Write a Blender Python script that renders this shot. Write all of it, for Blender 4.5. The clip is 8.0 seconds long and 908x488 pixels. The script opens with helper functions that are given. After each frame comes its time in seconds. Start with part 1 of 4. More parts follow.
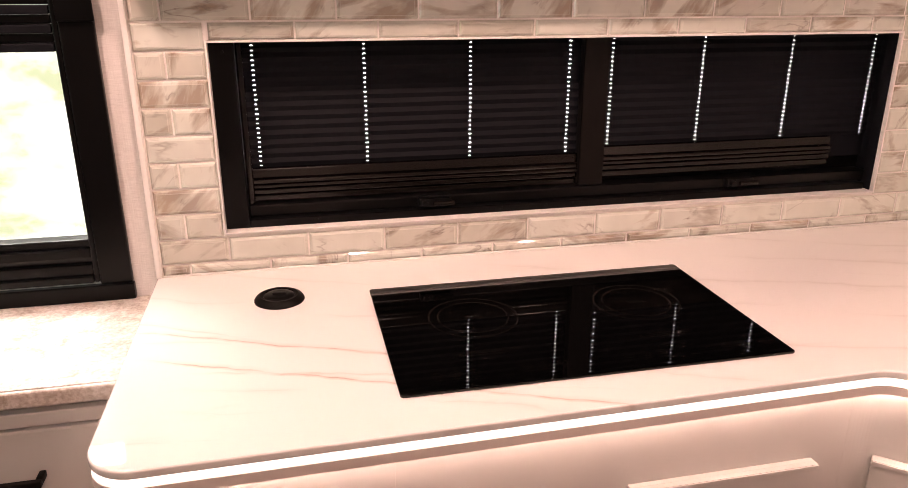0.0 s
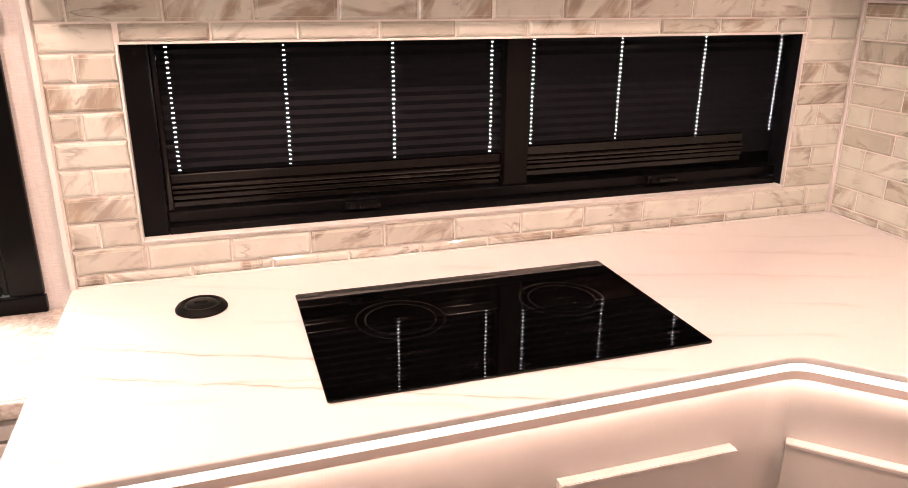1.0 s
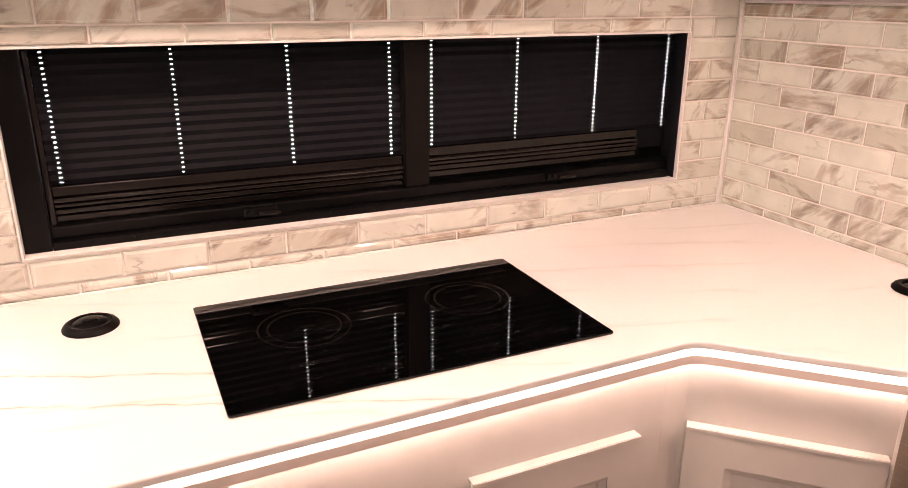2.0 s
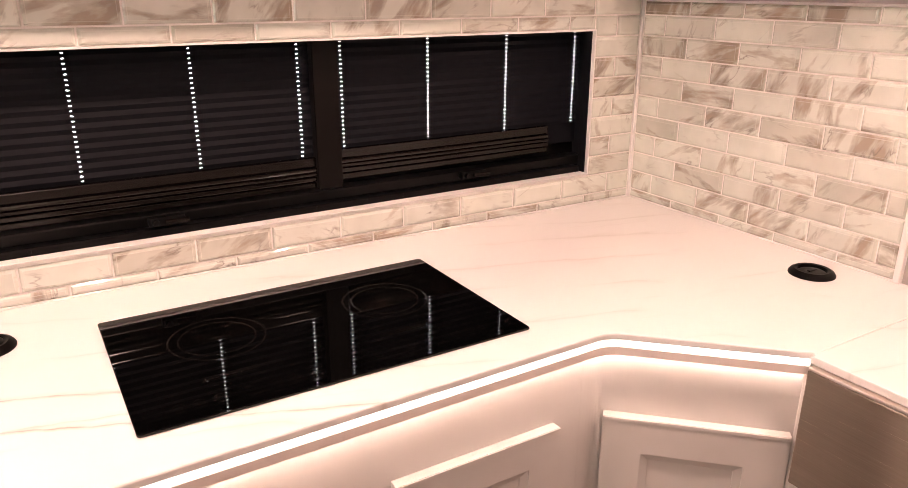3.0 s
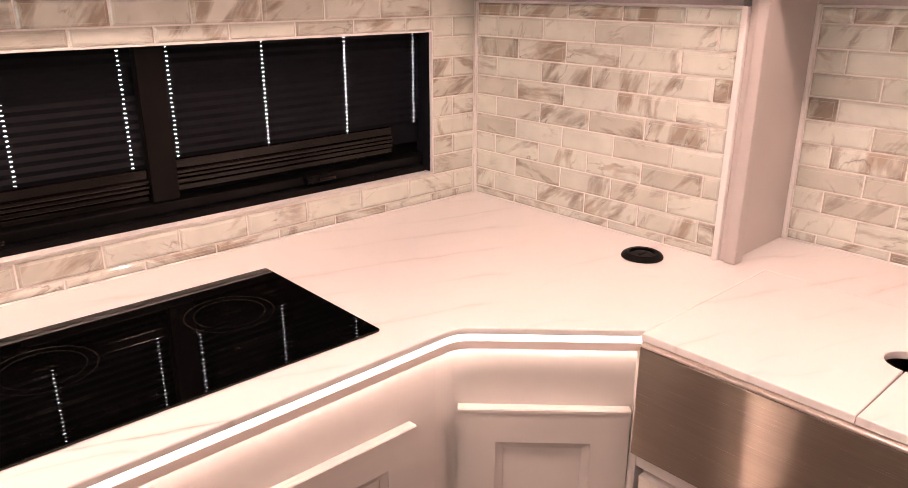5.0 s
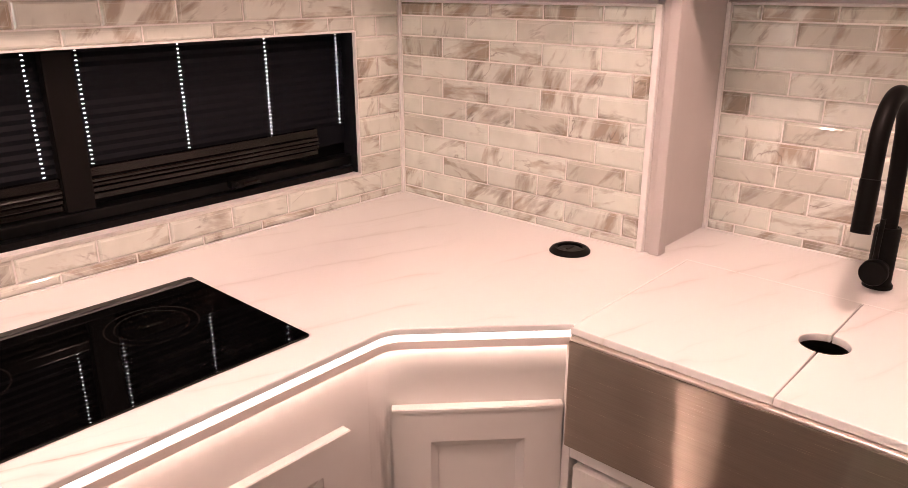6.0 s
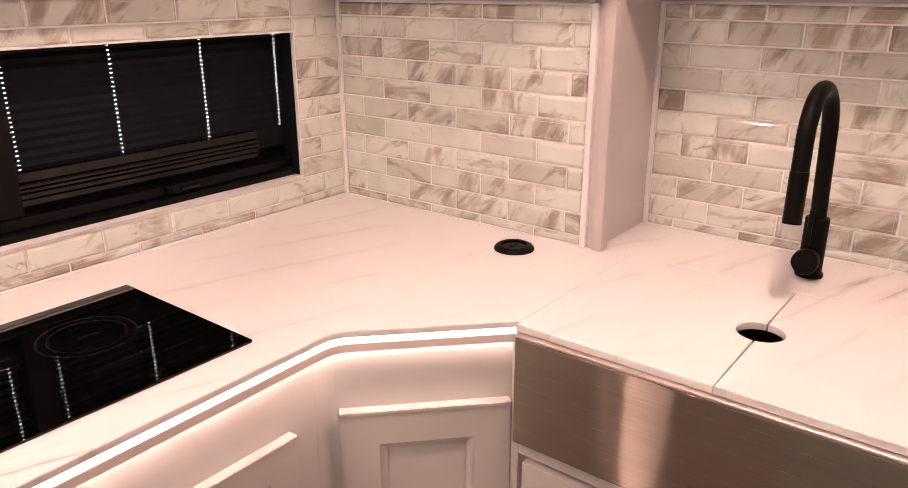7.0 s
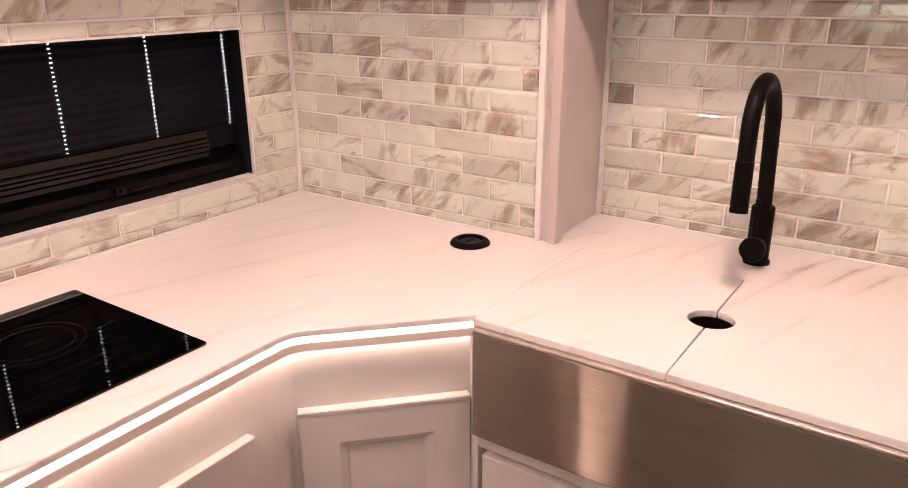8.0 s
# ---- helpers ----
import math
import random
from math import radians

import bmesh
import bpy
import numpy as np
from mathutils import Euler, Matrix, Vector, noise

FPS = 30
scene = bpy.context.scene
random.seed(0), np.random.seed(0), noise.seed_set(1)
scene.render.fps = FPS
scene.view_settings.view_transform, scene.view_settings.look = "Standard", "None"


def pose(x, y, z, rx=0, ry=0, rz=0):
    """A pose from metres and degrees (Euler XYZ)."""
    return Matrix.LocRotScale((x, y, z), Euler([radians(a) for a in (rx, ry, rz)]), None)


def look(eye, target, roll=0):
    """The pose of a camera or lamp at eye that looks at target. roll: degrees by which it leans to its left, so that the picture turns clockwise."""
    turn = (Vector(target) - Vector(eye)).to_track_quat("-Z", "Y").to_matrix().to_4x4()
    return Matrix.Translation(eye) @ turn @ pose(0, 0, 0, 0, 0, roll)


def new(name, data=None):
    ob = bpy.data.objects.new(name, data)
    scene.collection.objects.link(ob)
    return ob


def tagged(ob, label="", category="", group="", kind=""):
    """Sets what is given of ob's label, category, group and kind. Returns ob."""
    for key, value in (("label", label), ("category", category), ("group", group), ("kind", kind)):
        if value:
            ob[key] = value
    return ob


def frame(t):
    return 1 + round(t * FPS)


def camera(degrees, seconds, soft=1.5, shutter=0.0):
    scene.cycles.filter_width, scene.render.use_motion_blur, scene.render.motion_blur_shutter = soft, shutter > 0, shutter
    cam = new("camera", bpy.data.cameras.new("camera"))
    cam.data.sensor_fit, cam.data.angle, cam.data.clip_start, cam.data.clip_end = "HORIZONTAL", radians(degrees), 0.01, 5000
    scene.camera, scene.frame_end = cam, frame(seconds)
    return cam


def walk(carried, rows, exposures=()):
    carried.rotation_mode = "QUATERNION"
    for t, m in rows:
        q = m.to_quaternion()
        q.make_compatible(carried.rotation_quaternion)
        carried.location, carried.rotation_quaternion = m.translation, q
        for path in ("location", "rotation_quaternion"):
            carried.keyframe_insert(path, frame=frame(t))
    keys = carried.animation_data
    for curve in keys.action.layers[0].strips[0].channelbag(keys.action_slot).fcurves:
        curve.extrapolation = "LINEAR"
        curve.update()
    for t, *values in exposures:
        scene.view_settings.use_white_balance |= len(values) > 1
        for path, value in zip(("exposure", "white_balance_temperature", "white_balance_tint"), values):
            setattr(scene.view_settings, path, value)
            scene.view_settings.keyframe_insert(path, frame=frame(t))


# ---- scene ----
cam = camera(63.0, 8.0, soft=0.7)
PATH = [
    (0, (0.133, -1.43, 1.454), (0.545, 0.412, 0.79), 0.1),
    (0.5, (0.14, -1.431, 1.45), (0.62, 0.396, 0.793), 0.1),
    (1, (0.147, -1.433, 1.454), (0.73, 0.362, 0.794), 0.4),
    (1.5, (0.158, -1.435, 1.449), (0.85, 0.325, 0.799), 0.4),
    (2, (0.166, -1.433, 1.449), (0.967, 0.28, 0.799), 0.3),
    (3.5, (0.188, -1.441, 1.461), (1.251, 0.12, 0.801), 0.2),
    (4, (0.196, -1.447, 1.463), (1.336, 0.058, 0.803), 0.2),
    (4.5, (0.199, -1.452, 1.462), (1.407, 0.0, 0.803), 0.2),
    (6, (0.215, -1.466, 1.464), (1.611, -0.195, 0.803), -0.1),
    (6.5, (0.217, -1.465, 1.463), (1.66, -0.249, 0.801), -0.2),
    (7, (0.22, -1.469, 1.462), (1.707, -0.307, 0.802), -0.1),
    (7.5, (0.22, -1.471, 1.46), (1.742, -0.357, 0.795), -0.3),
    (8, (0.221, -1.475, 1.463), (1.772, -0.405, 0.791), -0.3),
]
walk(cam, [(t, look(eye, target, roll)) for t, eye, target, roll in PATH],
     exposures=[(0.0, -0.1, 6900, 17), (0.3, 0.15, 6750, 13), (2.0, 0.28, 6750, 12), (4.0, 0.24, 6650, 13), (6.0, 0.08, 6600, 15), (8.0, 0.04, 6500, 14)])

# ---- light ----
world = bpy.data.worlds.new("world")
scene.world = world
world.use_nodes = True
wn = world.node_tree
sky = wn.nodes.new("ShaderNodeTexSky")
sky.sky_type, sky.sun_disc = "NISHITA", False
sky.sun_elevation, sky.sun_rotation = radians(48), radians(20)
wn.links.new(sky.outputs[0], wn.nodes["Background"].inputs[0])
wn.nodes["Background"].inputs[1].default_value = 0.1

WARM = (1.0, 0.67, 0.57)
# ceiling lights, out of view: x, y, diameter, power
# spot added for the apron's streak, last puck added to brighten cabinet fronts
PUCKS = [(1.20, -1.25, 0.11, 11.0), (1.00, -0.535, 0.05, 1.9), (0.35, -0.55, 0.08, 9.8), (-0.45, -0.45, 0.11, 10.0), (0.15, -2.2, 0.11, 11.0)]
CEILING = 2.08


def area(name, m, w, h, power, colour, shape="RECTANGLE"):
    lamp = bpy.data.lights.new(name, "AREA")
    lamp.shape, lamp.size, lamp.size_y, lamp.energy, lamp.color = shape, w, h, power, colour
    ob = new(name, lamp)
    ob.matrix_world = m
    return ob


for px, py, wide, power in PUCKS:
    area("puck_lamp", look((px, py, CEILING - 0.018), (px, py + 0.001, 0)), wide, wide, power, WARM, "DISK")
area("window_sky_lamp", look((-0.62, 0.62, 1.95), (-0.5, -0.15, 0.9)), 0.9, 0.5, 62.0, (1.0, 0.95, 0.9))


# ---- materials ----
def mat(name, colour=(0.8, 0.8, 0.8), rough=0.5, metal=0.0, spec=0.5):
    m = bpy.data.materials.new(name)
    m.use_nodes = True
    b = m.node_tree.nodes["Principled BSDF"]
    b.inputs["Base Color"].default_value = (*colour, 1)
    b.inputs["Roughness"].default_value = rough
    b.inputs["Metallic"].default_value = metal
    b.inputs["Specular IOR Level"].default_value = spec
    return m, m.node_tree, b


def node(nt, kind, **values):
    n = nt.nodes.new("ShaderNode" + kind)
    for k, v in values.items():
        n.inputs[k.replace("_", " ")].default_value = v
    return n


def ramp(nt, source, stops):
    n = nt.nodes.new("ShaderNodeValToRGB")
    e = n.color_ramp.elements
    while len(e) < len(stops):
        e.new(0.5)
    for item, (p, c) in zip(e, stops):
        item.position, item.color = p, (*c, 1)
    nt.links.new(source, n.inputs[0])
    return n.outputs[0]


def coords(nt, scale=(1, 1, 1), turn=(0, 0, 0), kind="Object"):
    tc = nt.nodes.new("ShaderNodeTexCoord")
    mp = node(nt, "Mapping", Scale=scale, Rotation=[radians(a) for a in turn])
    nt.links.new(tc.outputs[kind], mp.inputs[0])
    return mp.outputs[0]


def noise_tex(nt, vec, scale, detail=4.0, rough=0.55, distort=0.0):
    n = node(nt, "TexNoise", Scale=scale, Detail=detail, Roughness=rough, Distortion=distort)
    nt.links.new(vec, n.inputs["Vector"])
    return n.outputs[0]


def mix(nt, fac, a, b, blend="MIX"):
    n = nt.nodes.new("ShaderNodeMix")
    n.data_type, n.blend_type = "RGBA", blend
    for sock, v in ((n.inputs[0], fac), (n.inputs[6], a), (n.inputs[7], b)):
        if isinstance(v, (int, float)):
            sock.default_value = v
        elif isinstance(v, tuple):
            sock.default_value = (*v, 1)
        else:
            nt.links.new(v, sock)
    return n.outputs[2]


def bump(nt, b, height, strength, distance=0.002):
    n = node(nt, "Bump", Strength=strength, Distance=distance)
    nt.links.new(height, n.inputs["Height"])
    nt.links.new(n.outputs[0], b.inputs["Normal"])


def maths(nt, op, a, b=0.0):
    n = nt.nodes.new("ShaderNodeMath")
    n.operation = op
    for sock, v in zip(n.inputs, (a, b)):
        if isinstance(v, (int, float)):
            sock.default_value = v
        else:
            nt.links.new(v, sock)
    return n.outputs[0]


def painted(name, colour, rough, grain=0.03, scale=60):
    """Sprayed paint: faint clouding, fine orange peel."""
    m, nt, b = mat(name, colour, rough)
    v = coords(nt)
    lo = tuple(c * (1 - grain * 2) for c in colour)
    hi = tuple(min(1, c * (1 + grain)) for c in colour)
    nt.links.new(ramp(nt, noise_tex(nt, v, 5), [(0.3, lo), (0.7, hi)]), b.inputs["Base Color"])
    fine = noise_tex(nt, v, scale * 8, 2)
    bump(nt, b, fine, 0.06, 0.001)
    rr = nt.nodes.new("ShaderNodeMapRange")
    rr.inputs[3].default_value, rr.inputs[4].default_value = rough * 0.8, rough * 1.2
    nt.links.new(noise_tex(nt, v, 14), rr.inputs[0])
    nt.links.new(rr.outputs[0], b.inputs["Roughness"])
    return m


def quartz_material():
    """Polished white stone; long, nearly straight grey-beige veins that fade in and out."""
    m, nt, b = mat("white_quartz", rough=0.1, spec=1.0)
    v = coords(nt)
    col = ramp(nt, noise_tex(nt, v, 2.2, 3), [(0.3, (0.83, 0.81, 0.79)), (0.75, (0.88, 0.865, 0.85))])
    for turn, per_metre, wander, gate_at, width, depth, tone in ((21, 7.5, 1.3, 0.46, 0.09, 0.24, (0.40, 0.34, 0.29)),
                                                                (17, 14.0, 2.4, 0.58, 0.08, 0.14, (0.44, 0.37, 0.32)),
                                                                (4, 5.0, 1.8, 0.58, 0.07, 0.16, (0.40, 0.35, 0.31))):
        along = coords(nt, turn=(0, 0, turn))
        sep = nt.nodes.new("ShaderNodeSeparateXYZ")
        nt.links.new(along, sep.inputs[0])
        drift = noise_tex(nt, coords(nt, scale=(1.6, 5.0, 1), turn=(0, 0, turn)), 1.0, 5, 0.55, 0.3)
        phase = maths(nt, "ADD", maths(nt, "MULTIPLY", sep.outputs[1], per_metre), maths(nt, "MULTIPLY", drift, wander))
        line = maths(nt, "ABSOLUTE", maths(nt, "SUBTRACT", maths(nt, "FRACT", phase), 0.5))
        vein = ramp(nt, line, [(0.0, (1, 1, 1)), (width * 0.3, (0.45, 0.45, 0.45)), (width, (0.08, 0.08, 0.08)), (width * 2.6, (0, 0, 0))])
        gate = ramp(nt, noise_tex(nt, coords(nt, scale=(1.3, 4.0, 1), turn=(0, 0, turn)), 2.3, 2), [(gate_at, (0, 0, 0)), (gate_at + 0.14, (1, 1, 1))])
        col = mix(nt, maths(nt, "MULTIPLY", mix(nt, 1.0, vein, gate, "MULTIPLY"), depth), col, tone)
    # long veins, sharp on one side and smoky on the other, splitting as they run
    sep = nt.nodes.new("ShaderNodeSeparateXYZ")
    nt.links.new(coords(nt, turn=(0, 0, 22)), sep.inputs[0])
    drift = noise_tex(nt, coords(nt, scale=(7, 2, 1), turn=(0, 0, 22)), 1.0, 5, 0.55)
    smoke = ramp(nt, noise_tex(nt, coords(nt, scale=(9, 30, 1), turn=(0, 0, 22)), 1.0, 4, 0.6), [(0.35, (0.25, 0.25, 0.25)), (0.62, (1, 1, 1))])
    for at, first, last, fan, begin in ((-0.530, 0.25, 0.42, -0.05, 1.80), (-0.512, 0.25, 0.36, 0.03, 1.80), (-0.591, 0.26, 0.48, -0.02, 1.80), (-0.640, 0.28, 0.46, 0.02, 1.80),
                                        (-0.345, 0.20, 0.34, -0.14, 1.75), (-0.282, -0.03, 0.62, 0.0, 0.0), (-0.271, -0.10, 0.16, 0.10, 0.0),
                                        (-0.368, 0.06, 0.80, 0.0, 0.0), (-0.385, 0.15, 0.50, -0.16, 0.0)):
        off = maths(nt, "SUBTRACT", maths(nt, "ADD", sep.outputs[1], maths(nt, "MULTIPLY", drift, 0.034)), at + 0.017)
        off = maths(nt, "ADD", off, maths(nt, "MULTIPLY", maths(nt, "SUBTRACT", sep.outputs[0], 0.15 + begin), fan))
        side = ramp(nt, maths(nt, "ADD", maths(nt, "MULTIPLY", off, 11.0 if begin > 1 else 20.0), 0.5),
                    [(0.36, (0, 0, 0)), (0.46, (0.55, 0.55, 0.55)), (0.50, (1, 1, 1)), (0.55, (0.30, 0.30, 0.30)), (0.75, (0, 0, 0))])
        run = ramp(nt, maths(nt, "ADD", sep.outputs[0], 0.15 - begin), [(first + 0.10, (0, 0, 0)), (first + 0.19, (1, 1, 1)), (last + 0.05, (1, 1, 1)), (last + 0.19, (0, 0, 0))])
        fac = mix(nt, 1.0, mix(nt, 1.0, side, run, "MULTIPLY"), smoke, "MULTIPLY")
        col = mix(nt, maths(nt, "MULTIPLY", fac, 0.42 if fan and begin < 1 else 0.80), col, (0.42, 0.33, 0.27))
    nt.links.new(col, b.inputs["Base Color"])
    rr = nt.nodes.new("ShaderNodeMapRange")
    rr.inputs[3].default_value, rr.inputs[4].default_value = 0.003, 0.011
    nt.links.new(noise_tex(nt, v, 30, 3), rr.inputs[0])
    nt.links.new(rr.outputs[0], b.inputs["Roughness"])
    return m


def tile_material(name, lift, rim=(0.90, 0.88, 0.82)):
    """Glossy glass tile over a marble print; each tile takes its own piece of the print. lift: how far the colour pales
    towards rim.
    """
    m, nt, b = mat(name, rough=0.05, spec=0.6)
    tc = nt.nodes.new("ShaderNodeTexCoord")
    info = nt.nodes.new("ShaderNodeObjectInfo")
    shift = nt.nodes.new("ShaderNodeCombineXYZ")
    nt.links.new(maths(nt, "MULTIPLY", info.outputs["Random"], 37.0), shift.inputs[0])
    nt.links.new(maths(nt, "MULTIPLY", info.outputs["Random"], 91.0), shift.inputs[1])
    add = nt.nodes.new("ShaderNodeVectorMath")
    nt.links.new(tc.outputs["Object"], add.inputs[0])
    nt.links.new(shift.outputs[0], add.inputs[1])
    # each print lies at its own angle
    turned = nt.nodes.new("ShaderNodeVectorRotate")
    turned.rotation_type = "Z_AXIS"
    spin = maths(nt, "FRACT", maths(nt, "MULTIPLY", info.outputs["Random"], 173.3))
    nt.links.new(add.outputs[0], turned.inputs["Vector"])
    nt.links.new(maths(nt, "ADD", maths(nt, "MULTIPLY", spin, 2.1), -1.6), turned.inputs["Angle"])
    v = node(nt, "Mapping", Scale=(0.42, 1.25, 1.0))
    nt.links.new(turned.outputs[0], v.inputs[0])
    vec = v.outputs[0]
    pale = ramp(nt, noise_tex(nt, add.outputs[0], 14, 3, 0.5), [(0.3, (0.615, 0.635, 0.575)), (0.7, (0.72, 0.74, 0.675))])
    # some prints are nearly clean, some are crossed by broad smoky strokes
    much = maths(nt, "FRACT", maths(nt, "MULTIPLY", info.outputs["Random"], 57.7))
    limit = maths(nt, "ADD", 0.44, maths(nt, "MULTIPLY", much, 0.19))
    streak = maths(nt, "ADD", maths(nt, "MULTIPLY", noise_tex(nt, vec, 17, 3, 0.5, 0.5), 0.75),
                   maths(nt, "MULTIPLY", noise_tex(nt, vec, 60, 4, 0.6, 0.3), 0.25))
    over = maths(nt, "SUBTRACT", streak, limit)
    smoke = ramp(nt, maths(nt, "MULTIPLY", over, 5.0), [(0.0, (0, 0, 0)), (0.22, (0.42, 0.42, 0.42)), (0.65, (1, 1, 1))])
    warm = ramp(nt, noise_tex(nt, add.outputs[0], 11, 2), [(0.40, (0.27, 0.222, 0.178)), (0.62, (0.35, 0.272, 0.195))])
    col = mix(nt, maths(nt, "MULTIPLY", smoke, 0.85), pale, warm)
    tone = ramp(nt, maths(nt, "FRACT", maths(nt, "MULTIPLY", info.outputs["Random"], 311.9)), [(0.0, (0.78, 0.76, 0.73)), (0.2, (0.90, 0.88, 0.86)), (0.4, (1, 1, 1)), (1.0, (1.06, 1.06, 1.05))])
    col = mix(nt, 1.0, col, tone, "MULTIPLY")
    line = maths(nt, "ABSOLUTE", maths(nt, "SUBTRACT", noise_tex(nt, vec, 15, 4, 0.55, 0.4), 0.5))
    vein = ramp(nt, line, [(0.0, (1, 1, 1)), (0.010, (0.5, 0.5, 0.5)), (0.030, (0, 0, 0))])
    gate = ramp(nt, noise_tex(nt, add.outputs[0], 13, 2), [(0.50, (0, 0, 0)), (0.62, (1, 1, 1))])
    fac = maths(nt, "MULTIPLY", mix(nt, 1.0, vein, gate, "MULTIPLY"), maths(nt, "SUBTRACT", 0.85, maths(nt, "MULTIPLY", much, 0.6)))
    col = mix(nt, fac, col, (0.19, 0.16, 0.135))
    if lift:
        col = mix(nt, lift, col, rim)
    nt.links.new(col, b.inputs["Base Color"])
    b.inputs["Coat Weight"].default_value = 0.3
    b.inputs["Coat Roughness"].default_value = 0.03
    bump(nt, b, noise_tex(nt, add.outputs[0], 26, 2), 0.04, 0.002)
    return m


def steel_material():
    """Steel brushed along its length: sharp sideways, drawn out up and down by the fine grooves."""
    m = bpy.data.materials.new("brushed_steel")
    m.use_nodes = True
    nt = m.node_tree
    nt.nodes.remove(nt.nodes["Principled BSDF"])
    g = node(nt, "BsdfAnisotropic", Anisotropy=0.91, Rotation=0.0)
    fine = noise_tex(nt, coords(nt, scale=(1, 1, 90)), 9, 5, 0.65)
    broad = noise_tex(nt, coords(nt, scale=(1, 1.5, 5)), 4, 3, 0.5)
    tone = maths(nt, "ADD", maths(nt, "MULTIPLY", fine, 0.65), maths(nt, "MULTIPLY", broad, 0.35))
    nt.links.new(ramp(nt, tone, [(0.3, (0.25, 0.208, 0.168)), (0.7, (0.35, 0.295, 0.24))]), g.inputs["Color"])
    tang = nt.nodes.new("ShaderNodeTangent")
    tang.direction_type, tang.axis = "RADIAL", "Z"
    nt.links.new(tang.outputs[0], g.inputs["Tangent"])
    rr = nt.nodes.new("ShaderNodeMapRange")
    rr.inputs[3].default_value, rr.inputs[4].default_value = 0.24, 0.29
    nt.links.new(fine, rr.inputs[0])
    nt.links.new(rr.outputs[0], g.inputs["Roughness"])
    # the scratches between the grooves scatter the light all round
    haze = node(nt, "BsdfAnisotropic", Roughness=0.52)
    nt.links.new(ramp(nt, tone, [(0.3, (0.36, 0.30, 0.25)), (0.7, (0.47, 0.40, 0.335))]), haze.inputs["Color"])
    both = nt.nodes.new("ShaderNodeMixShader")
    both.inputs[0].default_value = 0.55
    nt.links.new(g.outputs[0], both.inputs[1])
    nt.links.new(haze.outputs[0], both.inputs[2])
    nt.links.new(both.outputs[0], nt.nodes["Material Output"].inputs[0])
    return m


def granite_material():
    m, nt, b = mat("speckled_laminate", rough=0.3)
    v = coords(nt)
    big = ramp(nt, noise_tex(nt, v, 16, 6, 0.65, 0.8), [(0.36, (0.40, 0.33, 0.28)), (0.48, (0.62, 0.56, 0.51)), (0.64, (0.76, 0.72, 0.68))])
    fine = ramp(nt, noise_tex(nt, v, 130, 4, 0.7), [(0.38, (0.68, 0.64, 0.60)), (0.6, (1, 1, 1))])
    nt.links.new(mix(nt, 1.0, big, fine, "MULTIPLY"), b.inputs["Base Color"])
    bump(nt, b, noise_tex(nt, v, 240, 2), 0.15, 0.0006)
    return m


def linen_material():
    """Wallcovering with a woven, streaky thread."""
    m, nt, b = mat("linen_wallcovering", rough=0.7)
    cross = noise_tex(nt, coords(nt, scale=(12, 12, 260)), 4, 4, 0.6)
    weft = noise_tex(nt, coords(nt, scale=(300, 300, 10)), 3, 2, 0.5)
    both = maths(nt, "ADD", maths(nt, "MULTIPLY", cross, 0.7), maths(nt, "MULTIPLY", weft, 0.3))
    nt.links.new(ramp(nt, both, [(0.32, (0.55, 0.52, 0.50)), (0.66, (0.74, 0.715, 0.69))]), b.inputs["Base Color"])
    bump(nt, b, both, 0.35, 0.001)
    return m


def black_material(name, colour, rough, spec=0.5):
    m, nt, b = mat(name, colour, rough, 0, spec)
    v = coords(nt)
    rr = nt.nodes.new("ShaderNodeMapRange")
    rr.inputs[3].default_value, rr.inputs[4].default_value = rough * 0.85, rough * 1.15
    nt.links.new(noise_tex(nt, v, 25, 4), rr.inputs[0])
    nt.links.new(rr.outputs[0], b.inputs["Roughness"])
    if rough > 0.3:
        bump(nt, b, noise_tex(nt, v, 700, 2), 0.05, 0.0005)
    return m


def glow(name, colour, strength):
    m, nt, b = mat(name, (0.8, 0.8, 0.8), 0.5)
    b.inputs["Emission Color"].default_value = (*colour, 1)
    b.inputs["Emission Strength"].default_value = strength
    return m


def lawn_glow(name, strength, lo, hi):
    """Overexposed lawn and hedge far behind a pane."""
    m, nt, b = mat(name, (0.0, 0.0, 0.0), 1.0)
    v = coords(nt, scale=(1, 1, 1.8))
    nt.links.new(ramp(nt, noise_tex(nt, v, 3.2, 4, 0.6), [(0.40, lo), (0.56, hi)]), b.inputs["Emission Color"])
    b.inputs["Emission Strength"].default_value = strength
    return m


def clear_glass(name, tint=(1, 1, 1)):
    m, nt, b = mat(name, tint, 0.0)
    b.inputs["Transmission Weight"].default_value = 1.0
    b.inputs["IOR"].default_value = 1.45
    return m


QUARTZ = quartz_material()
TILE = tile_material("marble_glass_tile", 0.0)
TILE_EDGE = tile_material("marble_glass_arris", 0.28)
TILE_RIM = tile_material("marble_glass_rim", 0.55, (0.78, 0.73, 0.67))
STEEL = steel_material()
RIMSTEEL = mat("satin_steel_rim", (0.80, 0.72, 0.66), 0.40, 1.0)[0]
GRANITE = granite_material()
LINEN = linen_material()
PAINT = painted("cabinet_paint", (0.58, 0.55, 0.525), 0.34)
TAUPE = painted("taupe_paint", (0.55, 0.505, 0.485), 0.42)
GROUT = painted("white_grout", (0.92, 0.89, 0.85), 0.5, 0.03)
TRIM = painted("white_trim", (0.86, 0.84, 0.82), 0.35)
WALL = painted("wall_paint", (0.62, 0.59, 0.56), 0.6)
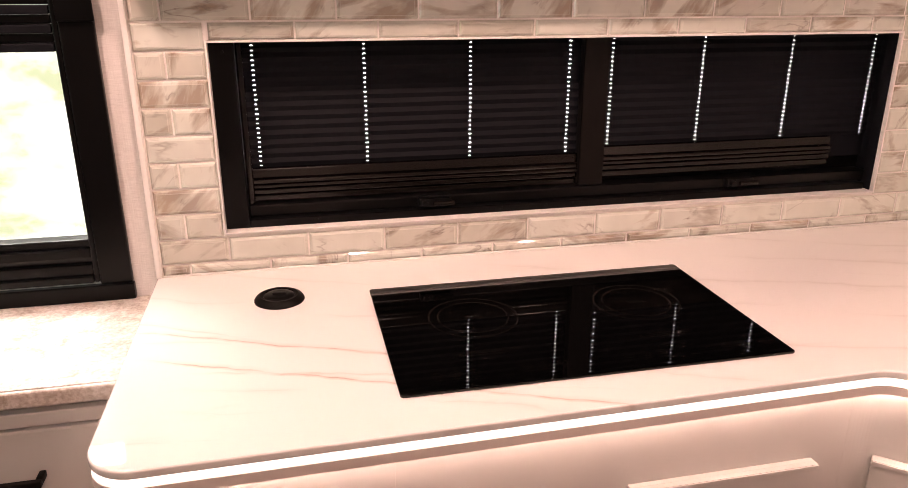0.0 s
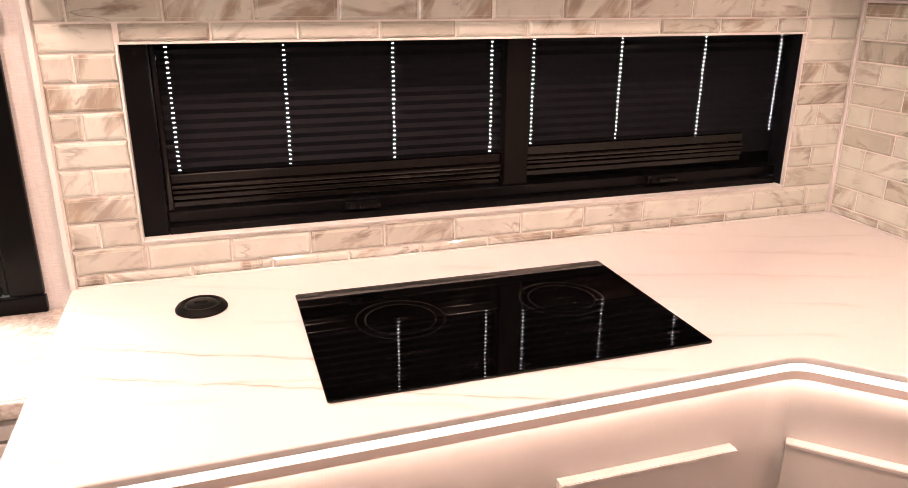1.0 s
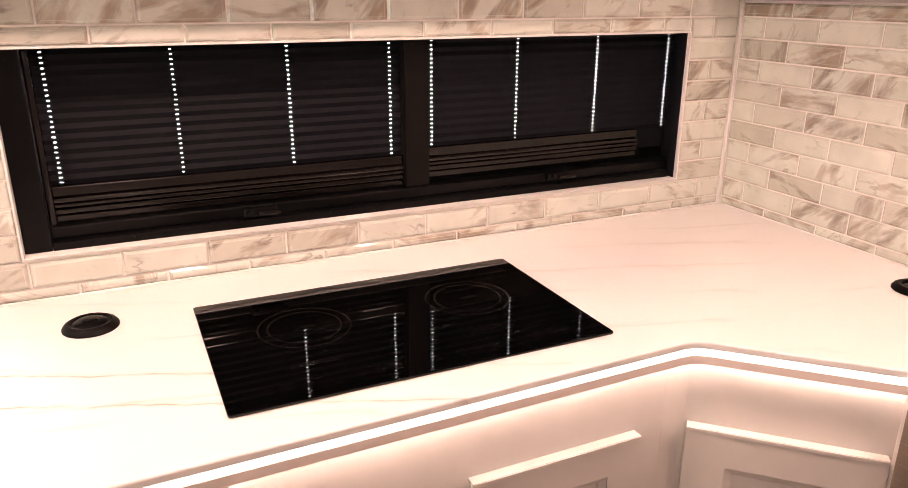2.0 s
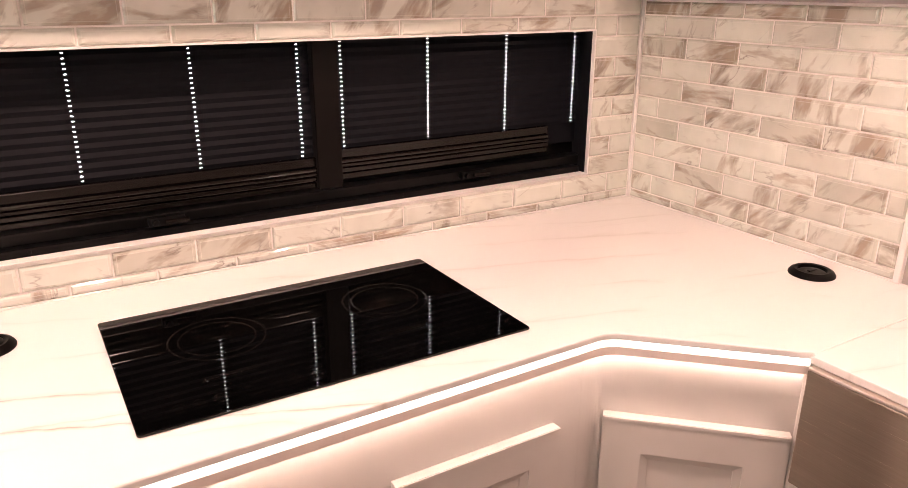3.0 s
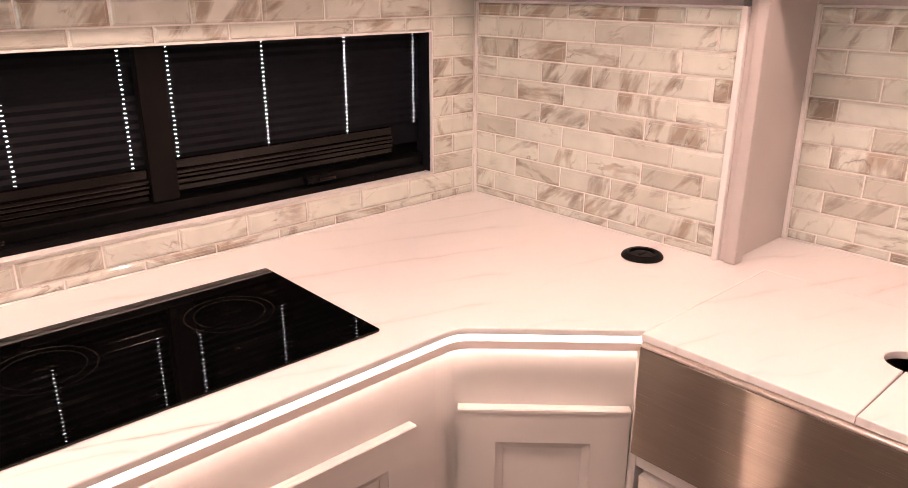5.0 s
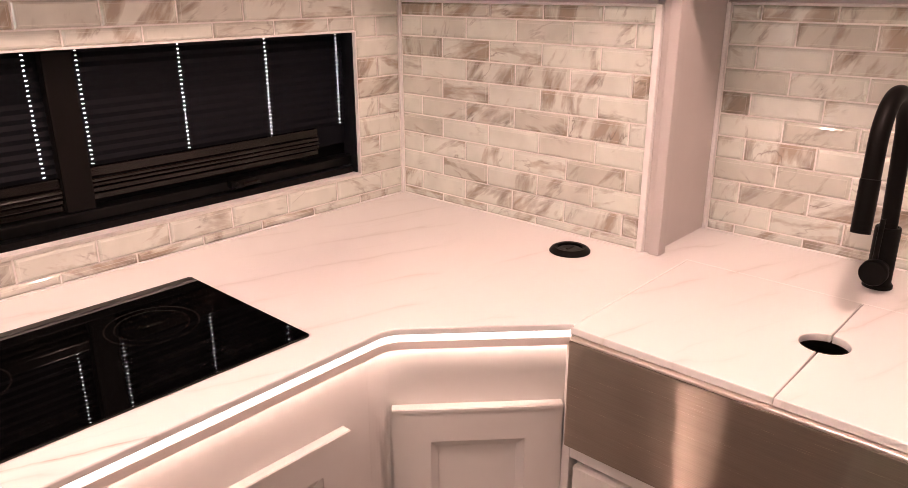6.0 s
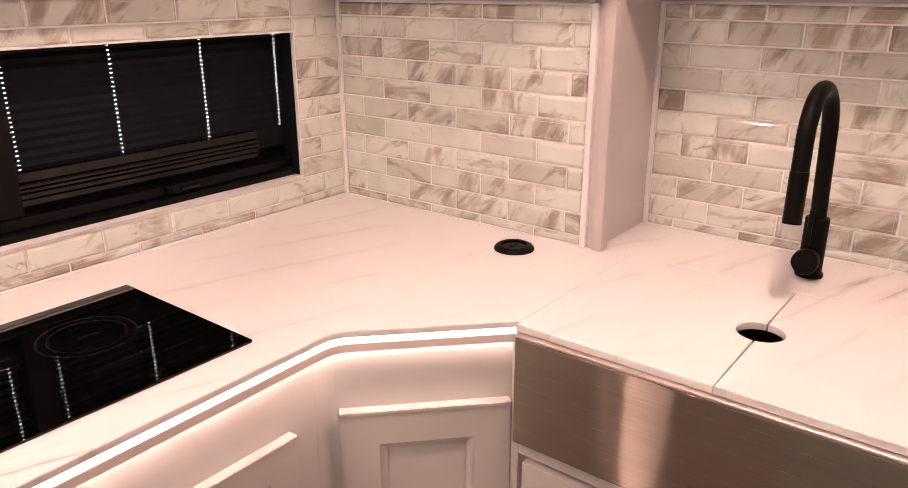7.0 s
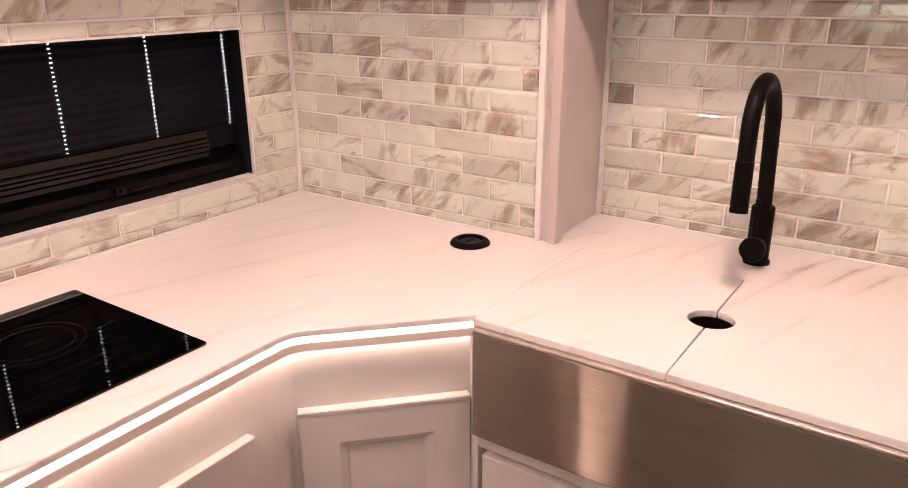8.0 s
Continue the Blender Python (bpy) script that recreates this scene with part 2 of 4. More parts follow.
CEIL = painted("ceiling_paint", (0.72, 0.70, 0.68), 0.7)
FLOOR = painted("floor_vinyl", (0.17, 0.12, 0.09), 0.4, 0.12)
CHANNEL = painted("counter_edge_band", (0.82, 0.72, 0.67), 0.4)
BLACK = black_material("black_metal", (0.0025, 0.0024, 0.0025), 0.30, 0.14)
BLACK2 = black_material("black_gloss_metal", (0.003, 0.003, 0.003), 0.32, 0.17)
BLIND = black_material("black_blind_cloth", (0.0075, 0.0081, 0.0105), 0.6, 0.08)
MATTE = black_material("matte_black", (0.0035, 0.003, 0.0027), 0.42, 0.09)
GLASSTOP = black_material("black_ceramic_glass", (0.0010, 0.0010, 0.0010), 0.005, 0.5)
PRINT = mat("grey_print", (0.0060, 0.0053, 0.0047), 0.25, 0.0, 0.22)[0]
BRONZE = mat("bronze_black_metal", (0.0050, 0.0038, 0.0033), 0.17, 0.0, 0.34)[0]
BRONZE2 = mat("bronze_dull_metal", (0.0045, 0.0035, 0.003), 0.5, 0.0, 0.14)[0]
HOLEBLACK = mat("black_plastic", (0.006, 0.006, 0.006), 0.45)[0]
LED = glow("light_strip", (1.0, 0.84, 0.76), 2.8)
LEDUNDER = glow("under_light_strip", (1.0, 0.72, 0.61), 27.0)
PUCKGLOW = glow("puck_diffuser", WARM, 6.0)
PANE = clear_glass("window_glass")
DAY = lawn_glow("bright_daylight", 11.0, (0.95, 1.0, 0.95), (1.0, 1.0, 1.0))
LAWN = lawn_glow("bright_lawn", 1.6, (0.60, 0.66, 0.42), (0.95, 0.97, 0.95))
LAWN2 = lawn_glow("garden_light", 5.0, (0.35, 0.55, 0.22), (1.0, 1.0, 1.0))


# ---- building helpers ----
def box(bm, a, b, r=0.0, seg=2):
    """Adds a box from corner a to corner b, its edges rounded by r."""
    made = bmesh.ops.create_cube(bm, size=1)["verts"]
    bmesh.ops.scale(bm, vec=[q - p for p, q in zip(a, b)], verts=made)
    bmesh.ops.translate(bm, vec=[(p + q) / 2 for p, q in zip(a, b)], verts=made)
    if r:
        edges = list({e for v in made for e in v.link_edges})
        bmesh.ops.bevel(bm, geom=edges, offset=r, segments=seg, profile=0.6, affect="EDGES")
    return bm


def boxed(a, b, r=0.0, seg=2):
    return box(bmesh.new(), a, b, r, seg)


def lathe(bm, profile, m, n=40):
    """Adds a turned body: (radius, height) pairs round the local z of m."""
    rings = []
    for r, z in profile:
        if r < 1e-6:
            rings.append([bm.verts.new(m @ Vector((0, 0, z)))])
        else:
            rings.append([bm.verts.new(m @ Vector((r * math.cos(2 * math.pi * i / n), r * math.sin(2 * math.pi * i / n), z))) for i in range(n)])
    for p, q in zip(rings, rings[1:]):
        for i in range(n):
            j = (i + 1) % n
            if len(p) == 1 and len(q) == 1:
                continue
            if len(p) == 1:
                bm.faces.new((p[0], q[j], q[i]))
            elif len(q) == 1:
                bm.faces.new((p[i], p[j], q[0]))
            else:
                bm.faces.new((p[i], p[j], q[j], q[i]))
    bmesh.ops.recalc_face_normals(bm, faces=bm.faces)
    return bm


def tube(bm, pts, r, n=24):
    """Adds a round bar along points in the plane y = constant or any smooth path."""
    rings = []
    for i, p in enumerate(pts):
        d = (Vector(pts[min(i + 1, len(pts) - 1)]) - Vector(pts[max(i - 1, 0)])).normalized()
        side = d.cross(Vector((0, 1, 0)))
        side = side.normalized() if side.length > 1e-4 else Vector((1, 0, 0))
        up = side.cross(d).normalized()
        rings.append([bm.verts.new(Vector(p) + r * (math.cos(2 * math.pi * k / n) * side + math.sin(2 * math.pi * k / n) * up)) for k in range(n)])
    for p, q in zip(rings, rings[1:]):
        for k in range(n):
            bm.faces.new((p[k], p[(k + 1) % n], q[(k + 1) % n], q[k]))
    bm.faces.new(rings[0]), bm.faces.new(rings[-1])
    bmesh.ops.recalc_face_normals(bm, faces=bm.faces)
    return bm


def prism(bm, outline, z0, z1, r=0.0, seg=3):
    """Adds a plate of that outline; r rounds its upper and lower rims."""
    low = [bm.verts.new((x, y, z0)) for x, y in outline]
    high = [bm.verts.new((x, y, z1)) for x, y in outline]
    n = len(outline)
    caps = [bm.faces.new(high), bm.faces.new(low[::-1])]
    for i in range(n):
        bm.faces.new((low[i], low[(i + 1) % n], high[(i + 1) % n], high[i]))
    bmesh.ops.recalc_face_normals(bm, faces=bm.faces)
    if r:
        bmesh.ops.bevel(bm, geom=list({e for f in caps for e in f.edges}), offset=r, segments=seg, profile=0.5, affect="EDGES")
    return bm


def mesh_of(name, bm, material, smooth=True):
    me = bpy.data.meshes.new(name)
    bm.normal_update()
    bm.to_mesh(me)
    bm.free()
    if material:
        me.materials.append(material)
    if smooth:
        for p in me.polygons:
            p.use_smooth = True
        me.set_sharp_from_angle(angle=radians(32))
        for p in me.polygons:
            p.use_smooth = p.area < 0.0012 and len(p.vertices) < 5
    return me


def thing(name, at, label, category, group="", kind=""):
    root = new(name)
    root.empty_display_size = 0.05
    root.location = at
    return tagged(root, label, category, group, kind)


def part(name, bm, material, parent, label="", smooth=True):
    """One mesh object under a thing or under a part; its mesh is given in world metres."""
    ob = new(name, mesh_of(name, bm, material, smooth))
    ob.parent = parent
    base = Matrix.Translation(parent.location) if parent.parent is None else Matrix.Translation(parent.parent.location)
    ob.matrix_parent_inverse = base.inverted() if parent.parent is None else Matrix.Identity(4)
    return tagged(ob, label)


def solo(name, bm, material, label="", category="", kind="", group=""):
    return tagged(new(name, mesh_of(name, bm, material)), label, category, group, kind)


# ---- plan ----
TOP = 0.914            # worktop
EAST = 1.615           # tiled wall beside the corner
ALCOVE = 1.868         # tiled wall behind the sink
FRONT = -0.635         # worktop's front edge
LEFT = -0.137          # worktop's free end
TILE_TOP = 1.4235
OPEN = (-0.002, 1.456, 0.9955, 1.3545)     # kitchen window: x0, x1, z0, z1
SIDE = (-0.95, -0.178, 0.8795, 1.52)        # window beside the worktop

# ---- structure ----
ground = solo("ground", boxed((-60, -60, -0.9), (60, 60, -0.8)), FLOOR, "mown lawn and gravel round the vehicle", "ground", "structure")
floor = solo("floor", boxed((-2.6, -3.4, -0.05), (2.0, 0.12, 0.0)), FLOOR, "brown wood-look vinyl floor", "floor", "structure")
ceiling = solo("ceiling", boxed((-2.6, -3.4, CEILING), (2.0, 0.12, CEILING + 0.06)), CEIL, "white panelled ceiling", "ceiling", "structure")


def wall_with_hole(x0, x1, z0, z1, hx0, hx1, hz0, hz1, y0, y1):
    bm = bmesh.new()
    box(bm, (x0, y0, z0), (hx0, y1, z1))
    box(bm, (hx1, y0, z0), (x1, y1, z1))
    box(bm, (hx0, y0, z0), (hx1, y1, hz0))
    box(bm, (hx0, y0, hz1), (hx1, y1, z1))
    return bm


wall_north = solo("wall_north", wall_with_hole(LEFT, EAST + 0.1, 0, CEILING, *OPEN[:2], *OPEN[2:], 0.0, 0.028), GROUT,
                  "white-grouted kitchen wall of marbled glass tiles", "wall", "structure")
wall_north_papered = solo("wall_north_papered", wall_with_hole(-2.6, LEFT, 0, CEILING, SIDE[0] + 0.03, SIDE[1] - 0.03, SIDE[2] + 0.03, SIDE[3] - 0.03, 0.0015, 0.09),
                          LINEN, "wall covered in off-white linen wallpaper", "wall", "structure")
wall_east = solo("wall_east", boxed((EAST, -0.735, 0), (EAST + 0.1, 0.0, CEILING)), GROUT,
                 "white-grouted side wall of marbled glass tiles", "wall", "structure")
wall_alcove = solo("wall_alcove", boxed((ALCOVE, -3.4, 0), (ALCOVE + 0.1, -0.74, CEILING)), GROUT,
                   "white-grouted wall of marbled glass tiles behind the sink", "wall", "structure")
bm = bmesh.new()
box(bm, (-2.6, -3.4, 0), (-2.5, -2.0, CEILING)), box(bm, (-2.6, -0.7, 0), (-2.5, 0.0, CEILING))
box(bm, (-2.6, -2.0, 0), (-2.5, -0.7, 1.14)), box(bm, (-2.6, -2.0, 1.6), (-2.5, -0.7, CEILING))
wall_west = solo("wall_west", bm, WALL, "plain greige wall with a window opening", "wall", "structure")
wall_south = solo("wall_south", boxed((-2.6, -3.5, 0), (2.0, -3.4, CEILING)), WALL, "plain greige wall", "wall", "structure")

# distance behind the panes
solo("backdrop", boxed((-0.35, 1.6, -0.6), (4.2, 1.62, 2.6)), DAY, "dazzling daylight behind the closed blinds", "backdrop", "structure")
solo("backdrop", boxed((-4.2, 1.6, -0.6), (-0.35, 1.62, 2.6)), LAWN, "overexposed sunlit lawn", "backdrop", "structure")
solo("backdrop", boxed((-4.2, -3.6, -0.6), (-4.18, 0.6, 2.6)), LAWN2, "bright garden", "backdrop", "structure")

# bead of white trim round the tiled fields
for name, a, b in (("trim", (LEFT - 0.001, -0.011, TOP), (LEFT + 0.009, 0.0, 1.6)),
                   ("trim", (EAST - 0.010, -0.749, TOP), (EAST + 0.002, -0.7355, TILE_TOP + 0.004)),
                   ("trim", (ALCOVE - 0.009, -0.7785, TOP), (ALCOVE, -0.7695, TILE_TOP + 0.004)),
                   ("trim", (EAST - 0.009, -0.7355, TILE_TOP), (EAST, -0.008, TILE_TOP + 0.004)),
                   ("trim", (ALCOVE - 0.009, -2.4, TILE_TOP), (ALCOVE, -0.779, TILE_TOP + 0.004))):
    solo(name, boxed(a, b, 0.0025), TRIM, "narrow white caulked edge trim", "trim", "structure")


# hand-run beads of white caulk in the corner of the tiles and along the worktop
run = random.Random(9)


def caulk(p, q, r):
    bm, rings, n = bmesh.new(), [], 60
    d = (Vector(q) - Vector(p)).normalized()
    side = Vector((0, 0, 1)) if abs(d.z) < 0.5 else Vector((1, 0, 0))
    up = d.cross(side)
    for i in range(n + 1):
        rr = r * (1 + run.uniform(-0.28, 0.28))
        at = Vector(p).lerp(Vector(q), i / n)
        rings.append([bm.verts.new(at + rr * (math.cos(math.pi * k / 5) * side + math.sin(math.pi * k / 5) * up)) for k in range(10)])
    for a, b in zip(rings, rings[1:]):
        for k in range(10):
            bm.faces.new((a[k], a[(k + 1) % 10], b[(k + 1) % 10], b[k]))
    bm.faces.new(rings[0]), bm.faces.new(rings[-1][::-1])
    bmesh.ops.recalc_face_normals(bm, faces=bm.faces)
    return solo("trim", bm, TRIM, "uneven bead of white caulk along the tiles", "trim", "structure")


caulk((EAST - 0.004, -0.004, TOP), (EAST - 0.004, -0.004, 1.6), 0.0042)
caulk((LEFT + 0.01, -0.003, TOP + 0.0005), (EAST - 0.006, -0.003, TOP + 0.0005), 0.0024)
caulk((EAST - 0.003, -0.735, TOP + 0.0005), (EAST - 0.003, -0.006, TOP + 0.0005), 0.0024)
caulk((ALCOVE - 0.003, -1.95, TOP + 0.0005), (ALCOVE - 0.003, -0.779, TOP + 0.0005), 0.0024)


# ---- kitchen window with closed blinds ----
def rect_bars(x0, x1, z0, z1, w, y0, y1, r=0.002):
    """Four bars of a rectangular frame, butted end to end."""
    return [boxed((x0, y0, z0), (x0 + w, y1, z1), r), boxed((x1 - w, y0, z0), (x1, y1, z1), r),
            boxed((x0 + w, y0, z0), (x1 - w, y1, z0 + w), r), boxed((x0 + w, y0, z1 - w), (x1 - w, y1, z1), r)]


x0, x1, z0, z1 = OPEN
window_1 = thing("window_1", ((x0 + x1) / 2, 0.04, z0), "wide black-framed kitchen window with a white edge, blinds closed", "window", kind="structure")
deep, flush = (rect_bars(x0 - 0.0025, x1 + 0.0025, z0 - 0.0025, z1 + 0.0025, 0.0038, -0.0075, back, 0.0012) for back in (0.02, 0.004))
for bm in (deep[0], flush[1], deep[2], deep[3]):
    part("edge_trim", bm, TRIM, window_1, "narrow white edge trim")
bx0, bx1, bz0, bz1 = x0, x1 + 0.022, z0, z1
for a, b in (((x0 - 0.03, 0.0285, z0 - 0.03), (x0 - 0.0005, 0.105, z1 + 0.03)), ((x1 + 0.0225, 0.0285, z0 - 0.03), (x1 + 0.05, 0.079, z1 + 0.03)),
             ((x0 - 0.0005, 0.0285, z0 - 0.03), (x1 + 0.0225, 0.105, z0 - 0.0005)), ((x0 - 0.0005, 0.0285, z1 + 0.021), (x1 + 0.0225, 0.105, z1 + 0.03))):
    part("casing", boxed(a, b), BLACK, window_1)
part("jamb", boxed((bx0, 0.0205, bz0), (bx0 + 0.046, 0.105, bz1), 0.003), BLACK, window_1)
part("reveal", boxed((x1 - 0.004, 0.0045, bz0 + 0.002), (x1 - 0.0003, 0.029, bz1 - 0.002), 0.001), BLIND, window_1)
part("jamb", boxed((bx1 - 0.006, 0.0295, bz0), (bx1, 0.079, bz1), 0.002), BLIND, window_1)
part("head", boxed((bx0 + 0.046, 0.030, bz1 - 0.004), (bx1 - 0.006, 0.105, bz1 + 0.02), 0.002), BLACK, window_1)
part("sill", boxed((bx0 + 0.046, 0.0205, bz0), (x1 - 0.004, 0.105, bz0 + 0.016), 0.003), BLACK, window_1)
part("sill_step", boxed((bx0 + 0.046, 0.040, bz0 + 0.0165), (bx1 - 0.006, 0.105, bz0 + 0.040), 0.0035), BLACK2, window_1)
part("inner_stile", boxed((bx0 + 0.0455, 0.045, bz0 + 0.0405), (bx0 + 0.058, 0.105, bz1 - 0.0045), 0.004), BRONZE, window_1)
part("mullion", boxed((0.740, 0.045, bz0 + 0.0405), (0.797, 0.105, bz1 - 0.0045), 0.004), BRONZE2, window_1)
for sx in (0.02, 0.72):
    part("screw", lathe(bmesh.new(), [(0, 0), (0.003, 0.0005), (0.003, -0.002)], pose(sx + 0.003, 0.0205 if sx < 0.1 else 0.0205, 1.335 if sx < 0.1 else 1.006, 90), 12), BLACK2, window_1)
for sx in (0.18, 0.56, 0.66, 0.84, 0.93, 1.28, 1.36):
    part("screw", lathe(bmesh.new(), [(0, 0.001), (0.0032, 0.0006), (0.0036, -0.001)], pose(sx, 0.0204, 1.005, 90), 12), BLACK2, window_1)


def latch(cx, cz):
    hold = part("latch", boxed((cx - 0.034, 0.020, cz - 0.010), (cx + 0.034, 0.041, cz + 0.008), 0.004), BLACK2, window_1)
    part("lever", boxed((cx - 0.006, 0.010, cz - 0.006), (cx + 0.040, 0.0205, cz + 0.003), 0.003), BRONZE, hold)
    part("pivot", lathe(bmesh.new(), [(0, 0.010), (0.006, 0.009), (0.007, 0.0)], pose(cx - 0.022, 0.020, cz - 0.001, 90), 20), BLACK2, hold)


latch(0.418, 1.026), latch(1.124, 1.030)


def pleated(xa, xb, top, count, pitch, columns):
    """A closed pleated blind: zigzag folds, each pierced where the cords run."""
    bm = bmesh.new()
    hw, cell = 0.0027, 0.007

    def yy(k):
        return 0.0668 if k % 2 else 0.0708

    def sheet(k, xl, xr):
        za, zb = top - k * pitch, top - (k + 1) * pitch
        bm.faces.new([bm.verts.new(p) for p in ((xl, yy(k), za), (xr, yy(k), za), (xr, yy(k + 1), zb), (xl, yy(k + 1), zb))])

    for k in range(count):
        edge = xa
        for c in columns:
            sheet(k, edge, c - cell)
            edge = c + cell
            hh = 0.00095 if c < 0.75 else 0.00078 if c < 1.4 else 0.00052
            jitter = 1 + 0.12 * math.sin(k * 2.3 + c * 40)
            outer = ((-cell, -1), (0, -1), (cell, -1), (cell, 0), (cell, 1), (0, 1), (-cell, 1), (-cell, 0))
            ring_o, ring_i = [], []
            for i, (u, s) in enumerate(outer):
                f = (s + 1) / 2
                ring_o.append(bm.verts.new((c + u, yy(k) + (yy(k + 1) - yy(k)) * f, top - (k + f) * pitch)))
                ang = math.radians(-135 + 45 * i)
                g = 0.5 + (hh * math.sin(ang) * jitter) / pitch
                ring_i.append(bm.verts.new((c + hw * math.cos(ang) * jitter, yy(k) + (yy(k + 1) - yy(k)) * g, top - (k + g) * pitch)))
            for i in range(8):
                j = (i + 1) % 8
                bm.faces.new((ring_o[i], ring_o[j], ring_i[j], ring_i[i]))
        sheet(k, edge, xb)
    return bm


def blind(xa, xb, bottom, count, columns, label, rail_end):
    pitch = 0.0093
    ob = thing("pleated_blind", ((xa + xb) / 2, 0.07, bottom), label, "blind", "blinds of the kitchen window")
    part("cloth", pleated(xa - 0.006, xb + 0.004, bottom + count * pitch, count, pitch, columns), BLIND, ob, "pleated black cloth with pierced cord holes", smooth=False)
    part("bottom_rail", boxed((xa - 0.005, 0.058, bottom - 0.020), (rail_end, 0.080, bottom), 0.0025), BRONZE, ob)
    part("rail_bead", boxed((xa - 0.005, 0.053, bottom - 0.030), (rail_end, 0.080, bottom - 0.0215), 0.003), BRONZE, ob)
    return ob


blind(0.058, 0.740, 1.1055, 28, (0.073, 0.286, 0.502, 0.716), "closed black pleated blind with bright cord holes", 0.744)
# right rail stops short at 1.372, leaving the shadow at that end as black
blind(0.797, 1.4705, 1.1175, 26, (0.812, 1.0245, 1.242, 1.454), "closed black pleated blind with bright cord holes", 1.372)
for xa, xb, zt in ((0.058, 0.740, 1.0735), (0.797, 1.4705, 1.0855)):
    z = zt
    # right-hand ridges are cut at 1.372 too, for the same shadow
    for k, tall in enumerate((0.0065, 0.0095, 0.0120)):
        part("sash_ridge", boxed((xa - 0.003, 0.052 + 0.004 * k, z - tall), (min(xb + 0.004, 1.372), 0.081, z), 0.0018), BRONZE, window_1)
        z -= tall + 0.0036
    part("sash_board", boxed((xa - 0.006, 0.0815, bz0 + 0.030), (xb + 0.009, 0.0905, zt + 0.026)), BLACK, window_1)
    # dark plate stands in for the shadow over the rails' far end; closes the gap
    if xb > 1:
        part("shade_filler", boxed((1.3735, 0.0735, zt - 0.02), (xb + 0.004, 0.0810, zt + 0.0335), 0.001), BLIND, window_1)
    pane = part("pane", boxed((xa, 0.093, bz0 + 0.041), (xb, 0.097, bz1 - 0.005)), PANE, window_1, "clear glass pane")
    pane.visible_shadow = False

# ---- window beside the worktop ----
x0, x1, z0, z1 = SIDE
window_2 = thing("window_2", ((x0 + x1) / 2, 0.0, z0), "black-framed window over a lawn, blind drawn up", "window", kind="structure")
w = 0.060
part("sill", boxed((x0, -0.016, z0), (x1, 0.0, z0 + 0.032), 0.003), BLACK, window_2)
part("stile", boxed((x1 - w, -0.010, z0 + 0.033), (x1 - 0.003, 0.03, z1), 0.003), BLACK, window_2)
part("stile", boxed((x0 + 0.003, -0.010, z0 + 0.033), (x0 + w, 0.03, z1), 0.003), BLACK, window_2)
part("head", boxed((x0 + w, -0.010, z1 - 0.07), (x1 - w, 0.03, z1), 0.003), BLACK, window_2)
part("corner_cap", boxed((x1 - w, -0.0155, 1.392), (x1, -0.0105, z1), 0.002), BLACK, window_2)
part("inner_stile", boxed((x1 - w - 0.010, -0.008, z0 + 0.037), (x1 - w - 0.0005, 0.04, z1 - 0.07), 0.003), BLACK, window_2)
part("inner_stile", boxed((x0 + w + 0.0005, -0.008, z0 + 0.037), (x0 + w + 0.010, 0.04, z1 - 0.07), 0.003), BLACK, window_2)
for za, zb, yf, m in ((z0 + 0.037, z0 + 0.050, -0.012, BLACK2), (z0 + 0.051, z0 + 0.072, -0.004, BLACK), (z0 + 0.073, z0 + 0.084, 0.008, HOLEBLACK),
                      (z0 + 0.085, z0 + 0.103, -0.002, BLACK), (z0 + 0.104, z0 + 0.119, 0.006, BLACK2)):
    part("bottom_rail", boxed((x0 + w + 0.011, yf, za), (x1 - w - 0.011, 0.04, zb), 0.0025), m, window_2)
pane = part("pane", boxed((x0 + w + 0.010, 0.034, z0 + 0.1), (x1 - w - 0.010, 0.038, z1 - 0.07)), PANE, window_2, "clear glass pane")
pane.visible_shadow = False
raised = thing("pleated_blind", ((x0 + x1) / 2, 0.0, 1.342), "black blind drawn up into a stack", "blind")
for k in range(7):
    za = 1.342 + k * 0.0155
    part("bottom_rail" if k == 0 else "fold", boxed((x0 + w + 0.012, -0.004 + 0.004 * (k % 2), za), (x1 - w - 0.012, 0.030, za + 0.0145), 0.003), BLACK if k % 2 else BLIND, raised)

# ---- ledge and drawers below that window ----
LEDGE = 0.879
ledge = thing("ledge", (-1.2, -0.17, LEDGE - 0.028), "speckled beige stone-look ledge below the window", "ledge")
part("slab", boxed((-2.4, -0.338, LEDGE - 0.020), (LEFT - 0.003, 0.0, LEDGE), 0.002, 2), GRANITE, ledge)
part("front_edge", boxed((-2.4, -0.348, LEDGE - 0.028), (LEFT - 0.003, -0.3384, LEDGE - 0.0003), 0.005, 3), GRANITE, ledge, "rounded speckled front edge")
drawers = thing("drawer_cabinet", (-0.9, -0.17, 0.0), "greige drawer cabinet below the ledge with black pull", "cabinet")
part("body", boxed((-2.4, -0.315, 0.0), (LEFT - 0.004, 0.0, LEDGE - 0.029), 0.002), PAINT, drawers)
part("moulding", boxed((-2.4, -0.324, 0.838), (LEFT - 0.004, -0.3155, LEDGE - 0.029), 0.002), PAINT, drawers)
part("moulding", boxed((-2.4, -0.338, 0.813), (LEFT - 0.004, -0.3155, 0.8375), 0.003), PAINT, drawers)
face = part("drawer_front", boxed((-0.62, -0.334, 0.60), (LEFT - 0.012, -0.3155, 0.806), 0.005), PAINT, drawers)
